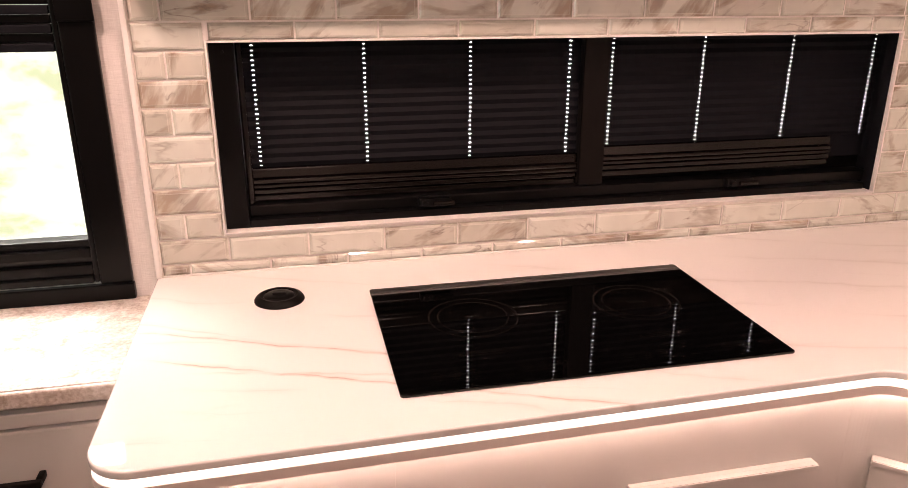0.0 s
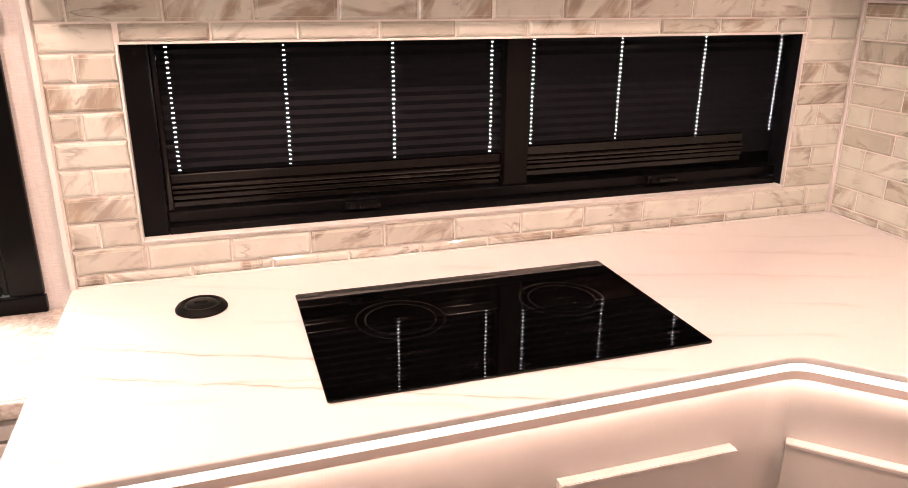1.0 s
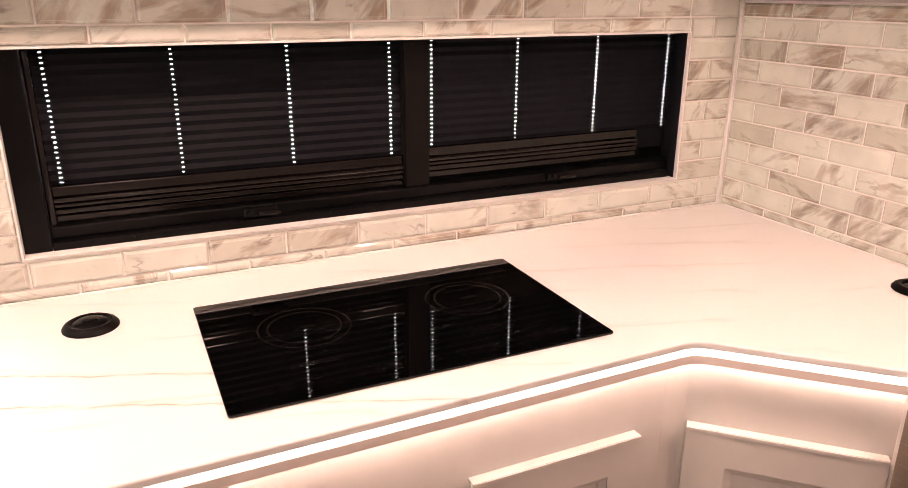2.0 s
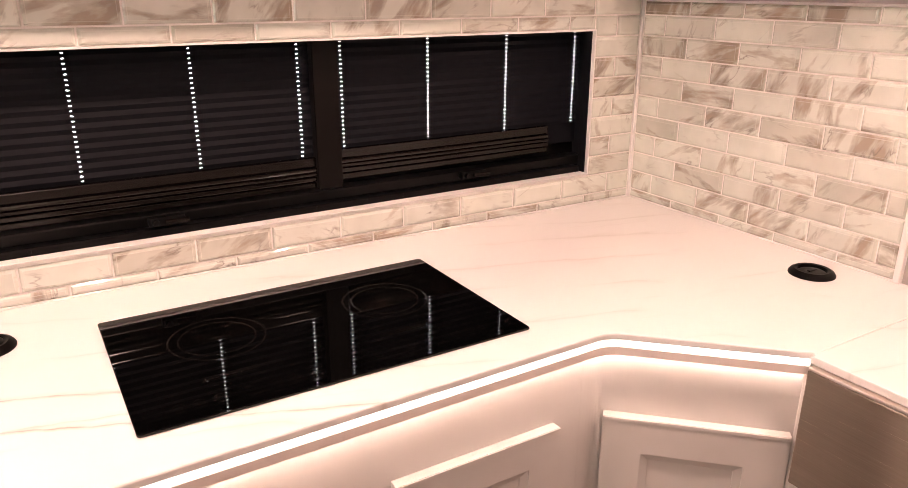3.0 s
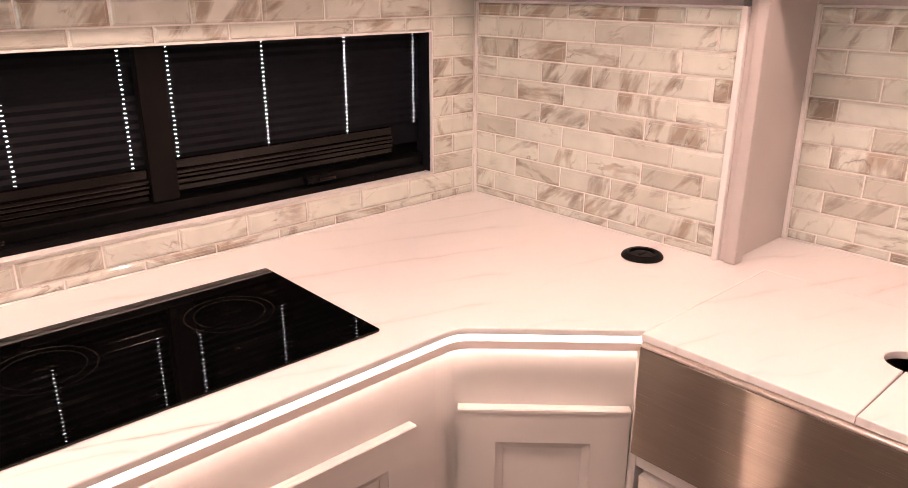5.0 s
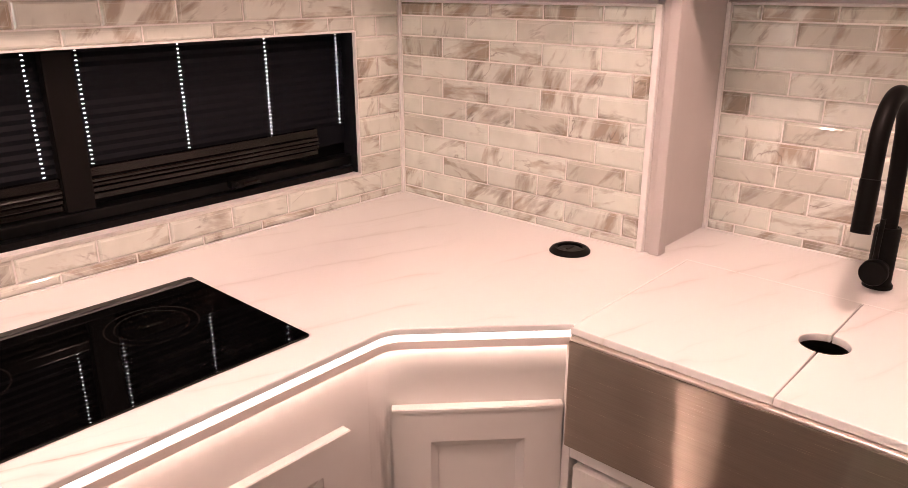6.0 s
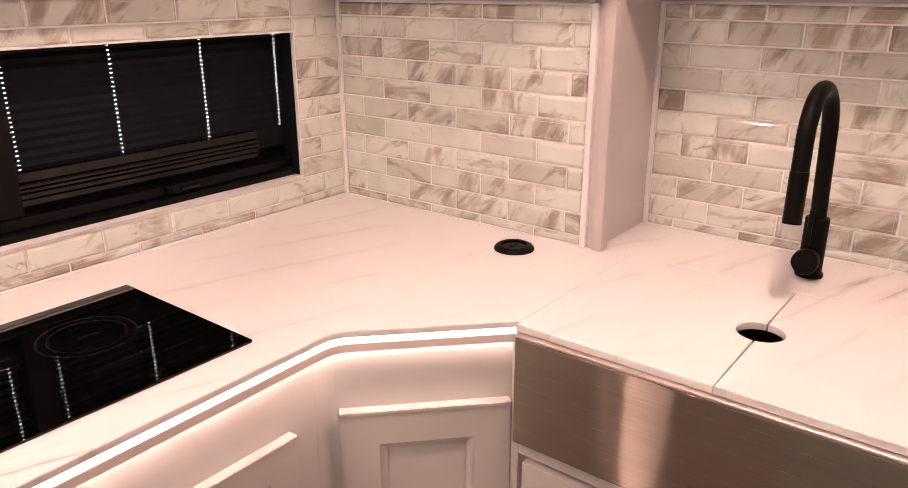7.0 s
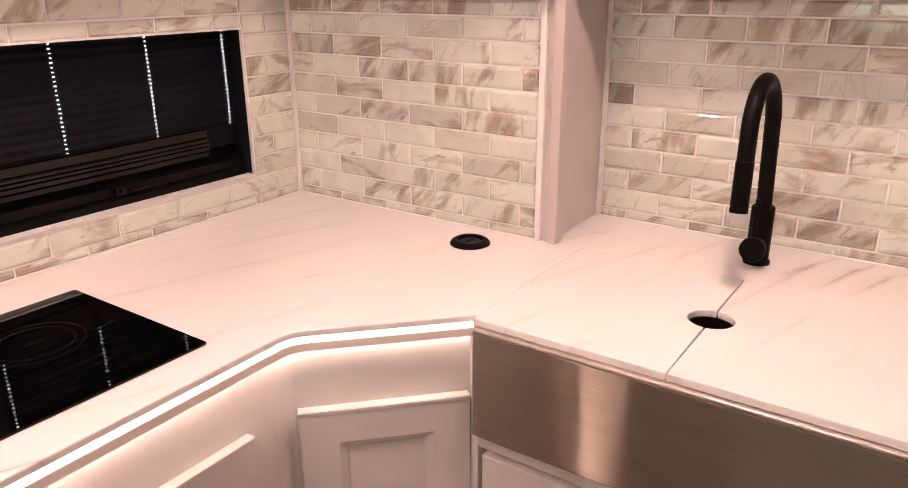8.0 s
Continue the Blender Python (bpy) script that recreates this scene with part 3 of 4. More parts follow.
part("drawer_front", boxed((-1.14, -0.334, 0.60), (-0.63, -0.3155, 0.806), 0.005), PAINT, drawers)
part("drawer_front", boxed((-0.62, -0.334, 0.30), (LEFT - 0.012, -0.3155, 0.59), 0.005), PAINT, drawers)
bm = bmesh.new()
box(bm, (-0.475, -0.368, 0.722), (-0.277, -0.357, 0.733), 0.002)
box(bm, (-0.287, -0.357, 0.722), (-0.277, -0.3345, 0.733), 0.002), box(bm, (-0.475, -0.357, 0.722), (-0.465, -0.3345, 0.733), 0.002)
part("pull", bm, MATTE, face, "matte black bar pull")


# ---- worktop ----
def arc(c, r, a0, a1, n=10):
    return [(c[0] + r * math.cos(radians(a0 + (a1 - a0) * i / n)), c[1] + r * math.sin(radians(a0 + (a1 - a0) * i / n))) for i in range(n + 1)]


DIAG_END = (1.206, -0.838)
BEND = (0.980, -0.619)     # where the straight front meets the slanted one


def front_path(inset):
    """The worktop's free edge from the wall round to the sink, drawn inwards by inset."""
    r, f, l = 0.062, FRONT + inset, LEFT + inset
    pts = [(l, -0.004)]
    pts += arc((LEFT + r, FRONT + r), r - inset, 180, 270)
    dx, dy = DIAG_END[0] - BEND[0], DIAG_END[1] - BEND[1]
    n = math.hypot(dx, dy)
    nx, ny = -dy / n, dx / n                      # inward of the slanted edge
    turn = math.degrees(math.atan2(-dy, dx))      # about 41 degrees
    bend = 0.06                                  # inside curve between the straight and the slanted edge
    reach = bend * math.tan(radians(turn / 2))
    centre = (BEND[0] - reach, BEND[1] - bend)
    pts += arc(centre, bend + inset, 90, 90 - turn, 8)
    pts += [(DIAG_END[0] + nx * inset, DIAG_END[1] + ny * inset)]
    return pts


def strip(z0, z1, outer, depth, bm=None):
    """A band that follows the worktop's free edge."""
    bm = bm or bmesh.new()
    a, b = front_path(outer), front_path(outer + depth)
    rows = [[bm.verts.new((*p, z)) for p in path] for path, z in ((a, z0), (a, z1), (b, z1), (b, z0))]
    for i in range(len(a) - 1):
        for k in range(4):
            bm.faces.new((rows[k][i], rows[k][i + 1], rows[(k + 1) % 4][i + 1], rows[(k + 1) % 4][i]))
    bm.faces.new([r[0] for r in rows]), bm.faces.new([r[-1] for r in rows][::-1])
    bmesh.ops.recalc_face_normals(bm, faces=bm.faces)
    return bm


SLAB = 0.0130
worktop = thing("worktop", (0.7, -0.3, TOP - 0.04), "polished white quartz worktop with grey veins and a lit edge", "worktop")
outline = front_path(0.0) + [(1.206, -0.8425), (1.632, -0.8425), (1.632, -1.527), (1.2, -1.527), (1.2, -2.3), (ALCOVE - 0.001, -2.3),
                             (ALCOVE - 0.001, -0.742), (EAST - 0.001, -0.742), (EAST - 0.001, -0.004)]
part("slab", prism(bmesh.new(), outline, TOP - SLAB, TOP, 0.003), QUARTZ, worktop)
part("light_strip", strip(TOP - SLAB - 0.0120, TOP - SLAB - 0.0005, 0.003, 0.008), LED, worktop, "glowing white light strip")
part("edge_band", strip(TOP - 0.0405, TOP - SLAB - 0.0125, 0.001, 0.007), CHANNEL, worktop, "pinkish-brown lower edge band")
part("under_light", strip(TOP - 0.0385, TOP - 0.0375, 0.0085, 0.009), LEDUNDER, worktop, "glowing strip below the edge")

# ---- cooktop ----
CX0, CX1, CY0, CY1 = 0.256, 0.874, -0.545, -0.158
cooktop = thing("cooktop", ((CX0 + CX1) / 2, (CY0 + CY1) / 2, TOP), "black glass two-zone induction cooktop with grey markings", "cooktop")


def rounded(x0, x1, y0, y1, r, n=5):
    return arc((x1 - r, y0 + r), r, -90, 0, n) + arc((x1 - r, y1 - r), r, 0, 90, n) + arc((x0 + r, y1 - r), r, 90, 180, n) + arc((x0 + r, y0 + r), r, 180, 270, n)


part("glass_top", prism(bmesh.new(), rounded(CX0, CX1, CY0, CY1, 0.006), TOP + 0.0005, TOP + 0.0045, 0.0012, 2), GLASSTOP, cooktop)
ZG = TOP + 0.0046


def ring(bm, cx, cy, r, w, z=ZG, n=64):
    a = [bm.verts.new((cx + r * math.cos(2 * math.pi * i / n), cy + r * math.sin(2 * math.pi * i / n), z)) for i in range(n)]
    b = [bm.verts.new((cx + (r - w) * math.cos(2 * math.pi * i / n), cy + (r - w) * math.sin(2 * math.pi * i / n), z)) for i in range(n)]
    for i in range(n):
        bm.faces.new((a[i], a[(i + 1) % n], b[(i + 1) % n], b[i]))


def flat(bm, xa, xb, ya, yb, z=ZG):
    bm.faces.new([bm.verts.new(p) for p in ((xa, ya, z), (xb, ya, z), (xb, yb, z), (xa, yb, z))])


def key_top(x, y, sign):
    """A touch key: a ring, its sign and a short caption below."""
    bm = bmesh.new()
    ring(bm, x, y, 0.0082, 0.0012, n=28)
    flat(bm, x - 0.0038, x + 0.0038, y - 0.0007, y + 0.0007)
    if sign:
        flat(bm, x - 0.0007, x + 0.0007, y - 0.0038, y - 0.0008), flat(bm, x - 0.0007, x + 0.0007, y + 0.0008, y + 0.0038)
    flat(bm, x - 0.006, x + 0.006, y - 0.0142, y - 0.0128)
    part("touch_key", bm, PRINT, cooktop)


for cx, first in ((0.4155, 0.316), (0.7155, 0.615)):
    cy = -0.316
    bm = bmesh.new()
    ring(bm, cx, cy, 0.0775, 0.0030), ring(bm, cx, cy, 0.0615, 0.0026)
    flat(bm, cx - 0.017, cx + 0.019, cy - 0.0030, cy - 0.0012), flat(bm, cx - 0.012, cx + 0.015, cy + 0.0012, cy + 0.0032)
    part("cooking_zone", bm, PRINT, cooktop, "grey printed rings")
    bm = bmesh.new()
    for k in range(3):
        flat(bm, first + 0.058, first + 0.142 - 0.010 * k, -0.4400 - 0.0055 * k, -0.4382 - 0.0055 * k)
    bm.faces.new([bm.verts.new(p) for p in ((first + 0.043, -0.4505, ZG), (first + 0.054, -0.4505, ZG), (first + 0.0485, -0.4405, ZG))])
    part("caution_print", bm, PRINT, cooktop)
    for k in range(6):
        key_top(first + 0.0275 * k + (0.054 if k > 2 else 0), -0.501, k % 3)
    bm = bmesh.new()
    flat(bm, first + 0.094, first + 0.112, -0.5188, -0.5170)
    part("key_mark", bm, PRINT, cooktop)


# ---- pop-up sockets ----
def pop_up(x, y, lid, label):
    ob = thing("pop_up_socket", (x, y, TOP), label, "socket", "pop-up sockets in the worktop")
    m = pose(x, y, TOP)
    part("collar", lathe(bmesh.new(), [(0.030, 0.0005), (0.0445, 0.0005), (0.0445, 0.003), (0.041, 0.008), (0.034, 0.0115), (0.0285, 0.0105), (0.0275, 0.004)], m, 48), MATTE, ob)
    part("cap", lathe(bmesh.new(), [(0.0272, 0.001), (0.0272, lid), (0.024, lid + 0.002), (0.015, lid + 0.0025), (0.0, lid + 0.0025)], m, 40), BLACK2, ob)
    part("grip", boxed((x - 0.012, y - 0.0035, TOP + lid + 0.0028), (x + 0.012, y + 0.0035, TOP + lid + 0.0062), 0.0015), HOLEBLACK, ob)
    return ob


pop_up(0.094, -0.162, 0.0095, "round black pop-up power socket, closed, near the cooktop")
pop_up(1.511, -0.628, 0.004, "round black pop-up power socket set low beside the tiled wall")


# ---- cabinets under the worktop ----
def shaker(bm_parent, label, origin, along, width, z0, z1, thick=0.019, rail=0.062):
    """A framed door: two stiles, two rails, a bead and a sunk panel, standing on the line along from origin."""
    d = Vector((along[0], along[1], 0)).normalized()
    out = Vector((d.y, -d.x, 0))
    m = Matrix(((d.x, out.x, 0, origin[0]), (d.y, out.y, 0, origin[1]), (0, 0, 1, 0), (0, 0, 0, 1)))

    def placed(bm):
        bmesh.ops.transform(bm, matrix=m, verts=bm.verts)
        bmesh.ops.recalc_face_normals(bm, faces=bm.faces)
        return bm

    back = thick - 0.009
    door = part("door", placed(boxed((0, 0.0005, z0), (width, back, z1), 0.0008)), PAINT, bm_parent, label)
    part("rail", placed(boxed((0, back + 0.0002, z1 - rail), (width, thick, z1))), PAINT, door)
    part("rail", placed(boxed((0, back + 0.0002, z0), (width, thick, z0 + rail))), PAINT, door)
    part("stile", placed(boxed((0, back + 0.0002, z0 + rail), (rail, thick, z1 - rail))), PAINT, door)
    part("stile", placed(boxed((width - rail, back + 0.0002, z0 + rail), (width, thick, z1 - rail))), PAINT, door)
    part("top_nosing", placed(boxed((0, thick + 0.0001, z1 - 0.007), (width, thick + 0.0022, z1 - 0.0004), 0.001)), PAINT, door)
    bead = bmesh.new()
    a, b = rail + 0.0002, rail + 0.014
    inner = ((a, z0 + a), (width - a, z0 + a), (width - a, z1 - a), (a, z1 - a))
    outer = ((b, z0 + b), (width - b, z0 + b), (width - b, z1 - b), (b, z1 - b))
    p = [bead.verts.new((u, thick - 0.0012, v)) for u, v in inner]
    q = [bead.verts.new((u, back + 0.0022, v)) for u, v in outer]
    o = [bead.verts.new((u, back + 0.0002, v)) for u, v in outer]
    for i in range(4):
        bead.faces.new((p[i], p[(i + 1) % 4], q[(i + 1) % 4], q[i]))
        bead.faces.new((q[i], q[(i + 1) % 4], o[(i + 1) % 4], o[i]))
    part("bead", placed(bead), PAINT, door)
    return door


FACE = -0.590          # face frame under the straight edge
DOORTOP = 0.754
straight = thing("base_cabinet", (0.4, FACE, 0.0), "off-white base cabinet with framed doors below the cooktop", "cabinet", "base cabinets")
part("body", boxed((LEFT + 0.03, FACE, 0.09), (0.983, -0.01, TOP - 0.0415), 0.002), PAINT, straight)
part("plinth", boxed((LEFT + 0.05, FACE + 0.05, 0.0), (0.983, -0.02, 0.0895)), TAUPE, straight)
part("end_panel", boxed((LEFT + 0.028, FACE - 0.002, 0.09), (0.240, FACE - 0.0002, TOP - 0.0435), 0.0006), PAINT, straight)
shaker(straight, "", (0.585, FACE - 0.0005), (1, 0), 0.309, 0.12, DOORTOP)

ddx, ddy = DIAG_END[0] - BEND[0], DIAG_END[1] - BEND[1]
dn = math.hypot(ddx, ddy)
ux, uy = ddx / dn, ddy / dn
inx, iny = -uy, ux                                   # inward of the slanted face
sx0, sy0 = BEND[0] + inx * 0.022 - ux * 0.0175, BEND[1] + iny * 0.022 - uy * 0.0175
corner = thing("corner_cabinet", (1.09, -0.70, 0.0), "off-white slanted corner cabinet with a framed door", "cabinet", "base cabinets")
quad = [(sx0, sy0), (sx0 + ux * 0.338, sy0 + uy * 0.338), (1.35, -0.72), (1.35, -0.3), (0.9845, -0.3)]
part("body", prism(bmesh.new(), quad, 0.09, TOP - 0.0415), PAINT, corner)
part("plinth", prism(bmesh.new(), [(px + inx * 0.05, py + iny * 0.05) for px, py in quad[:2]] + [(1.33, -0.5), (1.02, -0.4)], 0.0, 0.0895), TAUPE, corner)
shaker(corner, "", (sx0 + ux * 0.0185 - inx * 0.0005, sy0 + uy * 0.0185 - iny * 0.0005), (ux, uy), 0.3065, 0.12, DOORTOP, rail=0.068)
# hollow filler strip that eases the straight face into the slanted one
hollow = []
for k in range(9):
    f = k / 8
    ax = sx0 - 0.030 * (1 - f)
    bx, by = sx0 + ux * 0.016 * f, sy0 + uy * 0.016 * f
    hollow.append((ax * (1 - f) + bx * f, (FACE - 0.0002) * (1 - f) + by * f - 0.0016 * f))
part("cove", prism(bmesh.new(), hollow + [(sx0 + 0.004, sy0 + 0.01), (sx0 - 0.030, sy0 + 0.01)], 0.09, TOP - 0.0435), PAINT, corner)

# ---- sink with its covers ----
sink = thing("sink", (1.42, -1.19, 0.68), "brushed stainless apron-front sink with covered basin", "sink")
part("apron", boxed((1.186, -1.60, 0.684), (1.198, -0.846, 0.8925), 0.003, 3), STEEL, sink)
part("rim", boxed((1.1845, -1.60, 0.8930), (1.2355, -0.848, 0.8992), 0.0026, 4), RIMSTEEL, sink, "bright satin rim")
bm = bmesh.new()
box(bm, (1.236, -1.56, 0.70), (1.240, -0.852, 0.896)), box(bm, (1.240, -0.856, 0.70), (1.63, -0.852, 0.896)), box(bm, (1.240, -1.56, 0.70), (1.63, -1.556, 0.896))
box(bm, (1.626, -1.556, 0.70), (1.63, -0.856, 0.896)), box(bm, (1.240, -1.556, 0.70), (1.626, -0.856, 0.704))
part("basin", bm, STEEL, sink)


def cover(y0, y1, cut_at, label):
    """A stone cover with half of the finger hole cut from one side."""
    r, cx, sy = 0.0385, 1.417, -1.1835
    xa, xb = 1.1935, 1.6308
    if cut_at == "low":
        outl = [(xb, y0), (xb, y1), (xa, y1), (xa, y0)] + [(cx + r * math.cos(radians(a)), sy + r * math.sin(radians(a))) for a in range(178, 0, -8)]
    else:
        outl = [(xa, y1), (xa, y0), (xb, y0), (xb, y1)] + [(cx + r * math.cos(radians(a)), sy + r * math.sin(radians(a))) for a in range(358, 180, -8)]
    return solo("sink_cover", prism(bmesh.new(), outl, TOP - 0.0140, TOP + 0.0005, 0.0022), QUARTZ, label, "sink cover", group="sink covers")


cover(-1.1827, -0.8438, "low", "white quartz sink cover with half a finger hole")
cover(-1.5235, -1.1843, "high", "white quartz sink cover with half a finger hole")

under = thing("sink_cabinet", (1.5, -1.2, 0.0), "greige sink base cabinet with pale doors", "cabinet", "base cabinets")
part("body", boxed((1.236, -2.3, 0.09), (1.86, -0.80, 0.686), 0.002), TAUPE, under)
part("plinth", boxed((1.29, -2.3, 0.0), (1.86, -0.84, 0.0895)), TAUPE, under)
part("top_rail", boxed((1.204, -2.3, 0.650), (1.2355, -0.848, 0.682), 0.003), PAINT, under)
part("side_stile", boxed((1.206, -0.847, 0.09), (1.2355, -0.829, 0.872), 0.002), PAINT, under)
for ya in (-1.20, -1.55):
    shaker(under, "", (1.2352, ya + 0.34), (0, -1), 0.34, 0.12, 0.638, thick=0.034)

# ---- faucet ----
FX, FY = 1.742, -1.179
faucet = thing("faucet", (FX, FY, TOP), "matte black pull-down gooseneck kitchen faucet", "faucet")
m = pose(FX, FY, TOP)
part("base", lathe(bmesh.new(), [(0.0, 0.0), (0.0265, 0.0), (0.0265, 0.006), (0.0235, 0.009), (0.0225, 0.012), (0.0225, 0.117), (0.0212, 0.120), (0.0165, 0.1205)], m, 40), MATTE, faucet)
RAD = 0.091
pts = [(FX, FY, TOP + 0.119 + 0.165 * i / 6) for i in range(7)]
pts += [(FX - RAD + RAD * math.cos(radians(a)), FY, TOP + 0.284 + RAD * math.sin(radians(a))) for a in range(6, 176, 6)]
pts = [(px, py + 0.030 * (pz - TOP - 0.119), pz) for px, py, pz in pts]     # the neck leans a little
p = pts[-1]
dvec = Vector(pts[-1]) - Vector(pts[-2])
dvec.normalize()
pts.append(tuple(Vector(p) + dvec * 0.047))
part("neck", tube(bmesh.new(), pts, 0.0150), MATTE, faucet)
tip = Vector(pts[-1]) + dvec * 0.0002
part("spray_head", tube(bmesh.new(), [tuple(tip + dvec * d) for d in (0, 0.002, 0.02, 0.05, 0.088, 0.0905)], 0.0160), MATTE, faucet)
knob = part("handle", lathe(bmesh.new(), [(0.0, 0.0), (0.0175, 0.0), (0.0175, 0.028), (0.0235, 0.030), (0.0245, 0.033), (0.0245, 0.047), (0.023, 0.0495), (0.0, 0.050)],
                              pose(FX - 0.012, FY, TOP + 0.043, 0, -90, 0), 36), MATTE, faucet)
part("lever", tube(bmesh.new(), [(FX - 0.040, FY + 0.004, TOP + 0.055), (FX - 0.040, FY + 0.004, TOP + 0.10), (FX - 0.036, FY + 0.004, TOP + 0.142)], 0.0048, 12), MATTE, knob)

# ---- post and upper cabinets ----
post = thing("post", (1.74, -0.765, TOP), "taupe painted partition post standing on the worktop", "post")
part("filler", boxed((EAST - 0.001, -0.7645, TOP + 0.0005), (EAST + 0.1, -0.7495, 1.9), 0.002), TAUPE, post)
part("stile", boxed((EAST - 0.009, -0.789, TOP + 0.0005), (EAST + 0.0225, -0.765, 1.9), 0.003), TAUPE, post)
part("side_panel", boxed((EAST + 0.023, -0.7690, TOP + 0.0005), (ALCOVE - 0.0005, -0.7605, 1.9), 0.0015), TAUPE, post)
part("light_rail", boxed((EAST - 0.045, -0.785, 1.4395), (EAST + 0.0, -0.675, 1.462), 0.008, 3), TAUPE, post)
for name, a, b, lab in (("upper_cabinet", (1.47, -0.70, 1.475), (EAST - 0.0015, -0.012, CEILING - 0.002), "taupe upper cabinet over the corner worktop"),
                        ("upper_cabinet", (1.62, -2.3, 1.496), (ALCOVE - 0.0015, -0.792, CEILING - 0.002), "taupe upper cabinet over the sink")):
    ob = thing(name, ((a[0] + b[0]) / 2, (a[1] + b[1]) / 2, a[2]), lab, "cabinet", "upper cabinets")
    part("body", boxed((a[0] + 0.02, a[1], a[2]), b, 0.002), TAUPE, ob)
    n = max(1, round((b[1] - a[1]) / 0.5))
    for k in range(n):
        wy = (b[1] - a[1]) / n
        part("door", boxed((a[0], a[1] + wy * k + 0.003, a[2] + 0.02), (a[0] + 0.0195, a[1] + wy * (k + 1) - 0.003, b[2] - 0.03), 0.003), TAUPE, ob)
for (ya, yb), x in (((-0.7345, -0.0085), EAST), ((-2.4, -0.7695), ALCOVE)):
    solo("trim", boxed((x - 0.0015, ya, TILE_TOP + 0.0045), (x - 0.0003, yb, 1.53)), TAUPE, "taupe wall strip above the tiles", "trim", "structure")

# board out of view, added to keep light off the upper tiles
valance = solo("valance", boxed((LEFT, -0.085, 1.475), (EAST - 0.19, -0.012, CEILING - 0.002), 0.004), TAUPE, "unseen taupe board added above the kitchen window to shade the top tiles", "valance")

# ---- ceiling lights ----
# fixtures for the unseen lamps, the two added ones included
for px, py, wide, power in PUCKS:
    ob = thing("ceiling_light", (px, py, CEILING), "round recessed warm puck light, out of view" if wide > 0.06 else "small round spot light, out of view, added for a streak on the sink apron", "lamp", "ceiling puck lights")
    r = wide * 0.56
    part("ring", lathe(bmesh.new(), [(r, 0.0), (r + 0.016, 0.0), (r + 0.014, -0.010), (r + 0.002, -0.012), (r, 0.0)], pose(px, py, CEILING - 0.0005), 32), TRIM, ob)
    part("diffuser", lathe(bmesh.new(), [(0.0, -0.004), (r - 0.0005, -0.004)], pose(px, py, CEILING - 0.0005), 32), PUCKGLOW, ob)

# ---- tiles ----
PITCH, ROW, ZROW = 0.1528, 0.0503, 0.937
JOINT = 0.0031
TILE_MESHES = {}


def tile_mesh(wd, ht):
    """A glass tile in its own x (along), y (up), z (out): upright rim, broad bevel, flat face."""
    key = (round(wd, 4), round(ht, 4))
    if key not in TILE_MESHES:
        bm = bmesh.new()
        lo, hi = 0.0007, 0.0042
        bev = min(0.0058, wd * 0.3, ht * 0.3)
        rings = []
        for ins, z in ((0.0, 0.0), (0.0, lo), (0.0009, lo + 0.0008), (bev * 0.5, lo + 0.0026), (bev, hi), (bev + 0.0011, hi + 0.0004)):
            a, b = wd / 2 - ins, ht / 2 - ins
            rings.append([bm.verts.new((sx * a, sy * b, z)) for sx, sy in ((-1, -1), (1, -1), (1, 1), (-1, 1))])
        for p, q in zip(rings, rings[1:]):
            for i in range(4):
                bm.faces.new((p[i], p[(i + 1) % 4], q[(i + 1) % 4], q[i]))
        bm.faces.new(rings[-1])
        me = mesh_of("tile", bm, TILE, smooth=False)
        me.materials.append(TILE_EDGE)
        me.materials.append(TILE_RIM)
        for p in me.polygons:
            p.material_index = 2 if p.index < 8 else 1 if 16 <= p.index < 20 else 0
        TILE_MESHES[key] = me
    return TILE_MESHES[key]


tilt = random.Random(4)


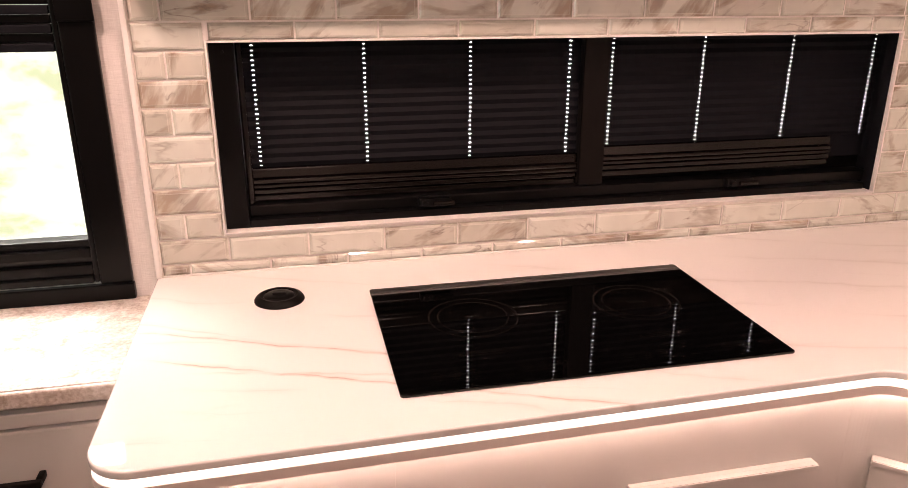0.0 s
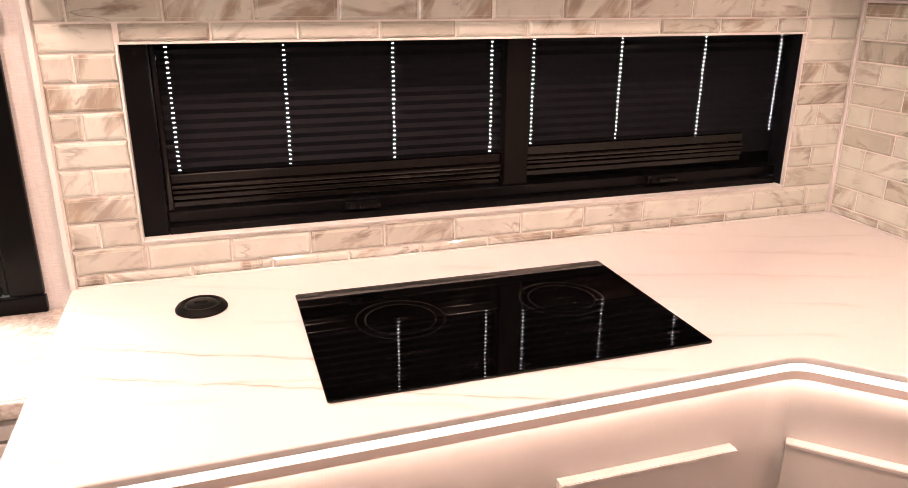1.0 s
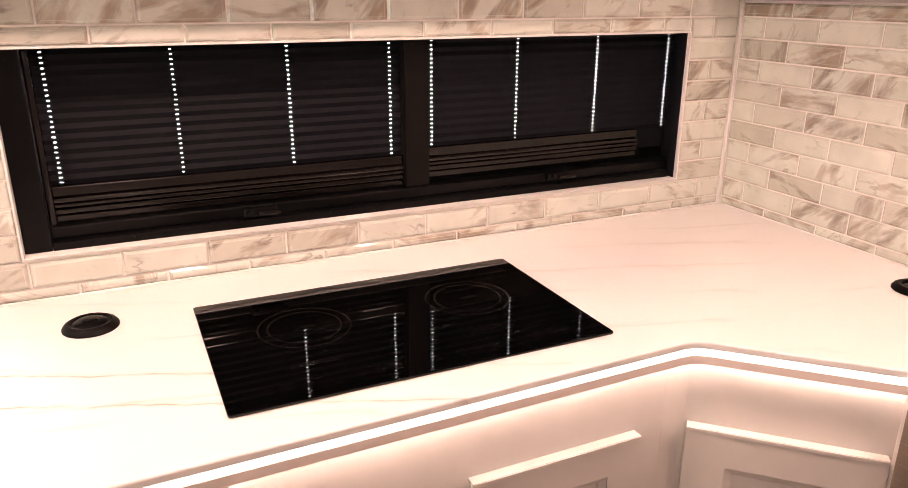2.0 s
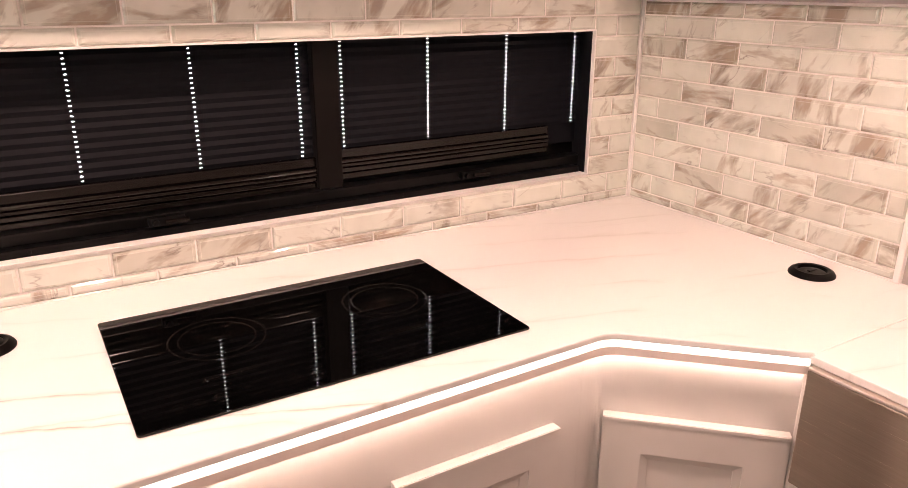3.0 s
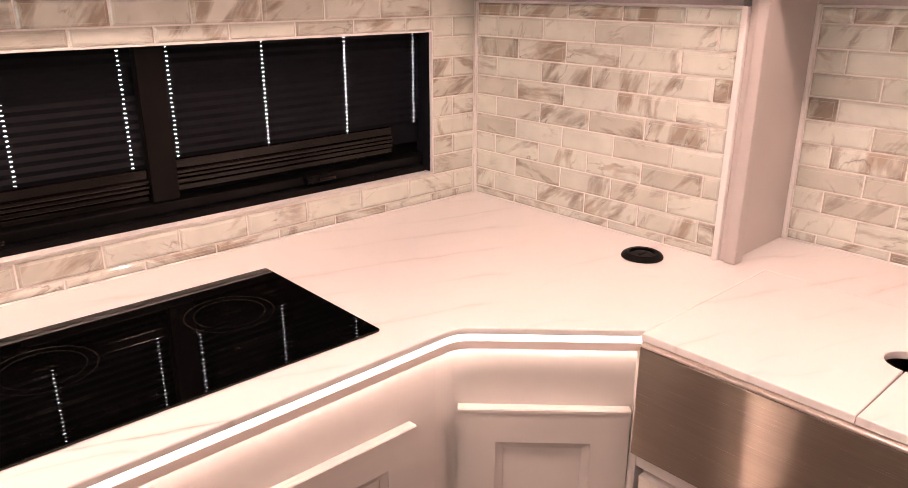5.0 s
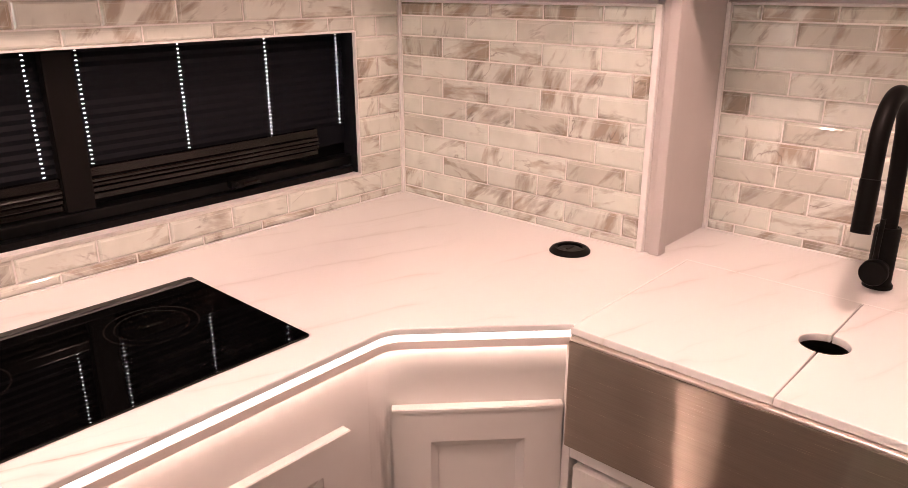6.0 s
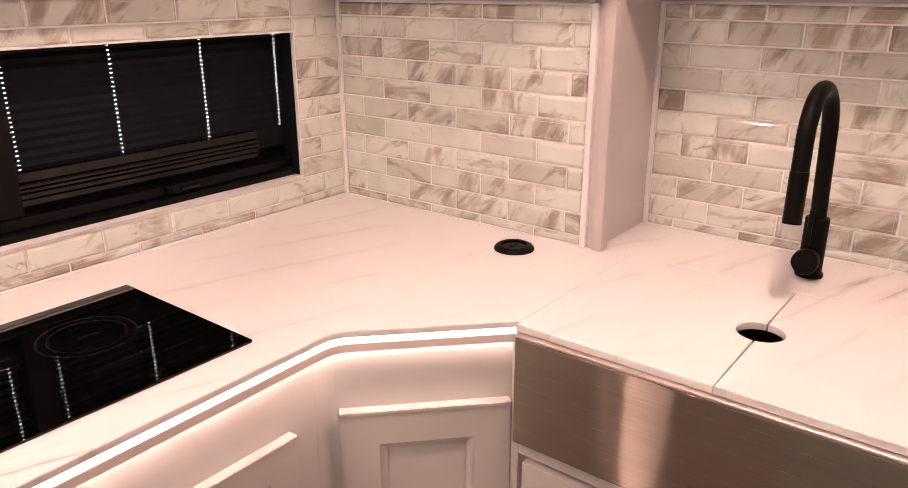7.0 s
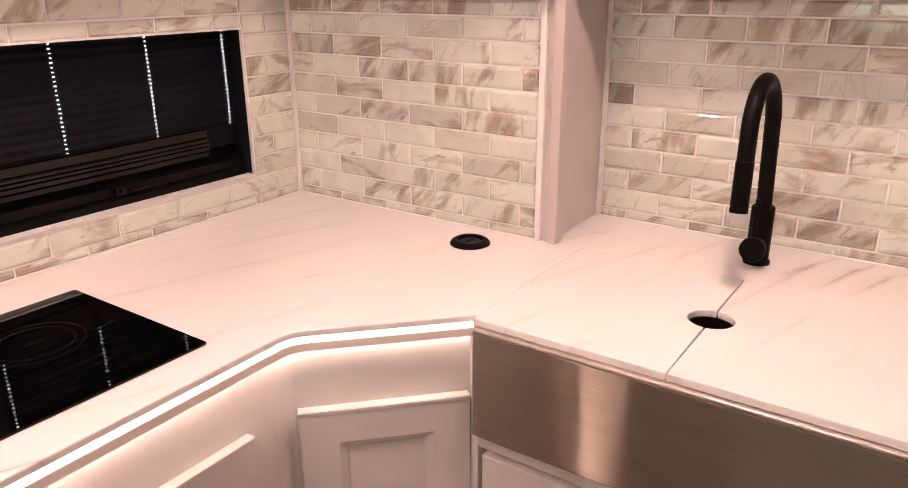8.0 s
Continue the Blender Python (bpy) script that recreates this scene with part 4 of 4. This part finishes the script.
def lay(wall, place, u0, u1, v0, v1):
    """One tile from u0 to u1 along the wall and v0 to v1 up."""
    wd, ht = u1 - u0 - JOINT, v1 - v0 - JOINT
    if wd < 0.006 or ht < 0.006:
        return
    ob = new("tile", tile_mesh(wd, ht))
    ob.parent = wall
    ob.matrix_basis = place((u0 + u1) / 2, (v0 + v1) / 2) @ pose(0, 0, 0, tilt.uniform(-0.25, 0.25), tilt.uniform(-0.2, 0.2), tilt.uniform(-0.15, 0.15))


def field(wall, place, start, end, shift_even, shift_odd, top, hole=None):
    """Running-bond rows from the worktop up, cut round an opening."""
    for k in range(0, 14):
        v0 = TOP + 0.001 if k == 0 else ZROW + ROW * (k - 1)
        v1 = min(ZROW + ROW * k, top)
        if v1 - v0 < 0.008:
            break
        u = (shift_odd if k % 2 else shift_even) - PITCH * 40
        while u < end:
            a, b = max(u, start), min(u + PITCH, end)
            u += PITCH
            if b - a < 0.008:
                continue
            if hole and a < hole[1] and b > hole[0] and v0 < hole[3] and v1 > hole[2]:
                low, high = v0 < hole[2] - 0.012, v1 > hole[3] + 0.012
                if low or high:
                    wa, wb = max(a, hole[0]), min(b, hole[1])
                    lay(wall, place, wa, wb, v0 if low else hole[3], hole[2] if low else v1)
                    if a < wa - 0.01:
                        lay(wall, place, a, wa, v0, v1)
                    if b > wb + 0.01:
                        lay(wall, place, wb, b, v0, v1)
                else:
                    if a < hole[0] - 0.01:
                        lay(wall, place, a, hole[0], v0, v1)
                    if b > hole[1] + 0.01:
                        lay(wall, place, hole[1], b, v0, v1)
            else:
                lay(wall, place, a, b, v0, v1)


HOLE = (OPEN[0] - 0.002, OPEN[1] + 0.002, OPEN[2] - 0.002, OPEN[3] + 0.002)
NORTH = Matrix(((1, 0, 0, 0), (0, 0, -1, 0), (0, 1, 0, 0), (0, 0, 0, 1)))
field(wall_north, lambda u, v: Matrix.Translation((u, -0.0003, v)) @ NORTH, LEFT + 0.010, EAST - 0.0085, 0.0785, 0.002, 1.60, HOLE)
FACING = Matrix(((0, 0, -1, 0), (-1, 0, 0, 0), (0, 1, 0, 0), (0, 0, 0, 1)))
field(wall_east, lambda u, v: Matrix.Translation((EAST - 0.0003, -u, v)) @ FACING, 0.0085, 0.7345, 0.002, 0.081, TILE_TOP)
field(wall_alcove, lambda u, v: Matrix.Translation((ALCOVE - 0.0003, -u, v)) @ FACING, 0.779, 1.95, 0.844, 0.921, TILE_TOP)
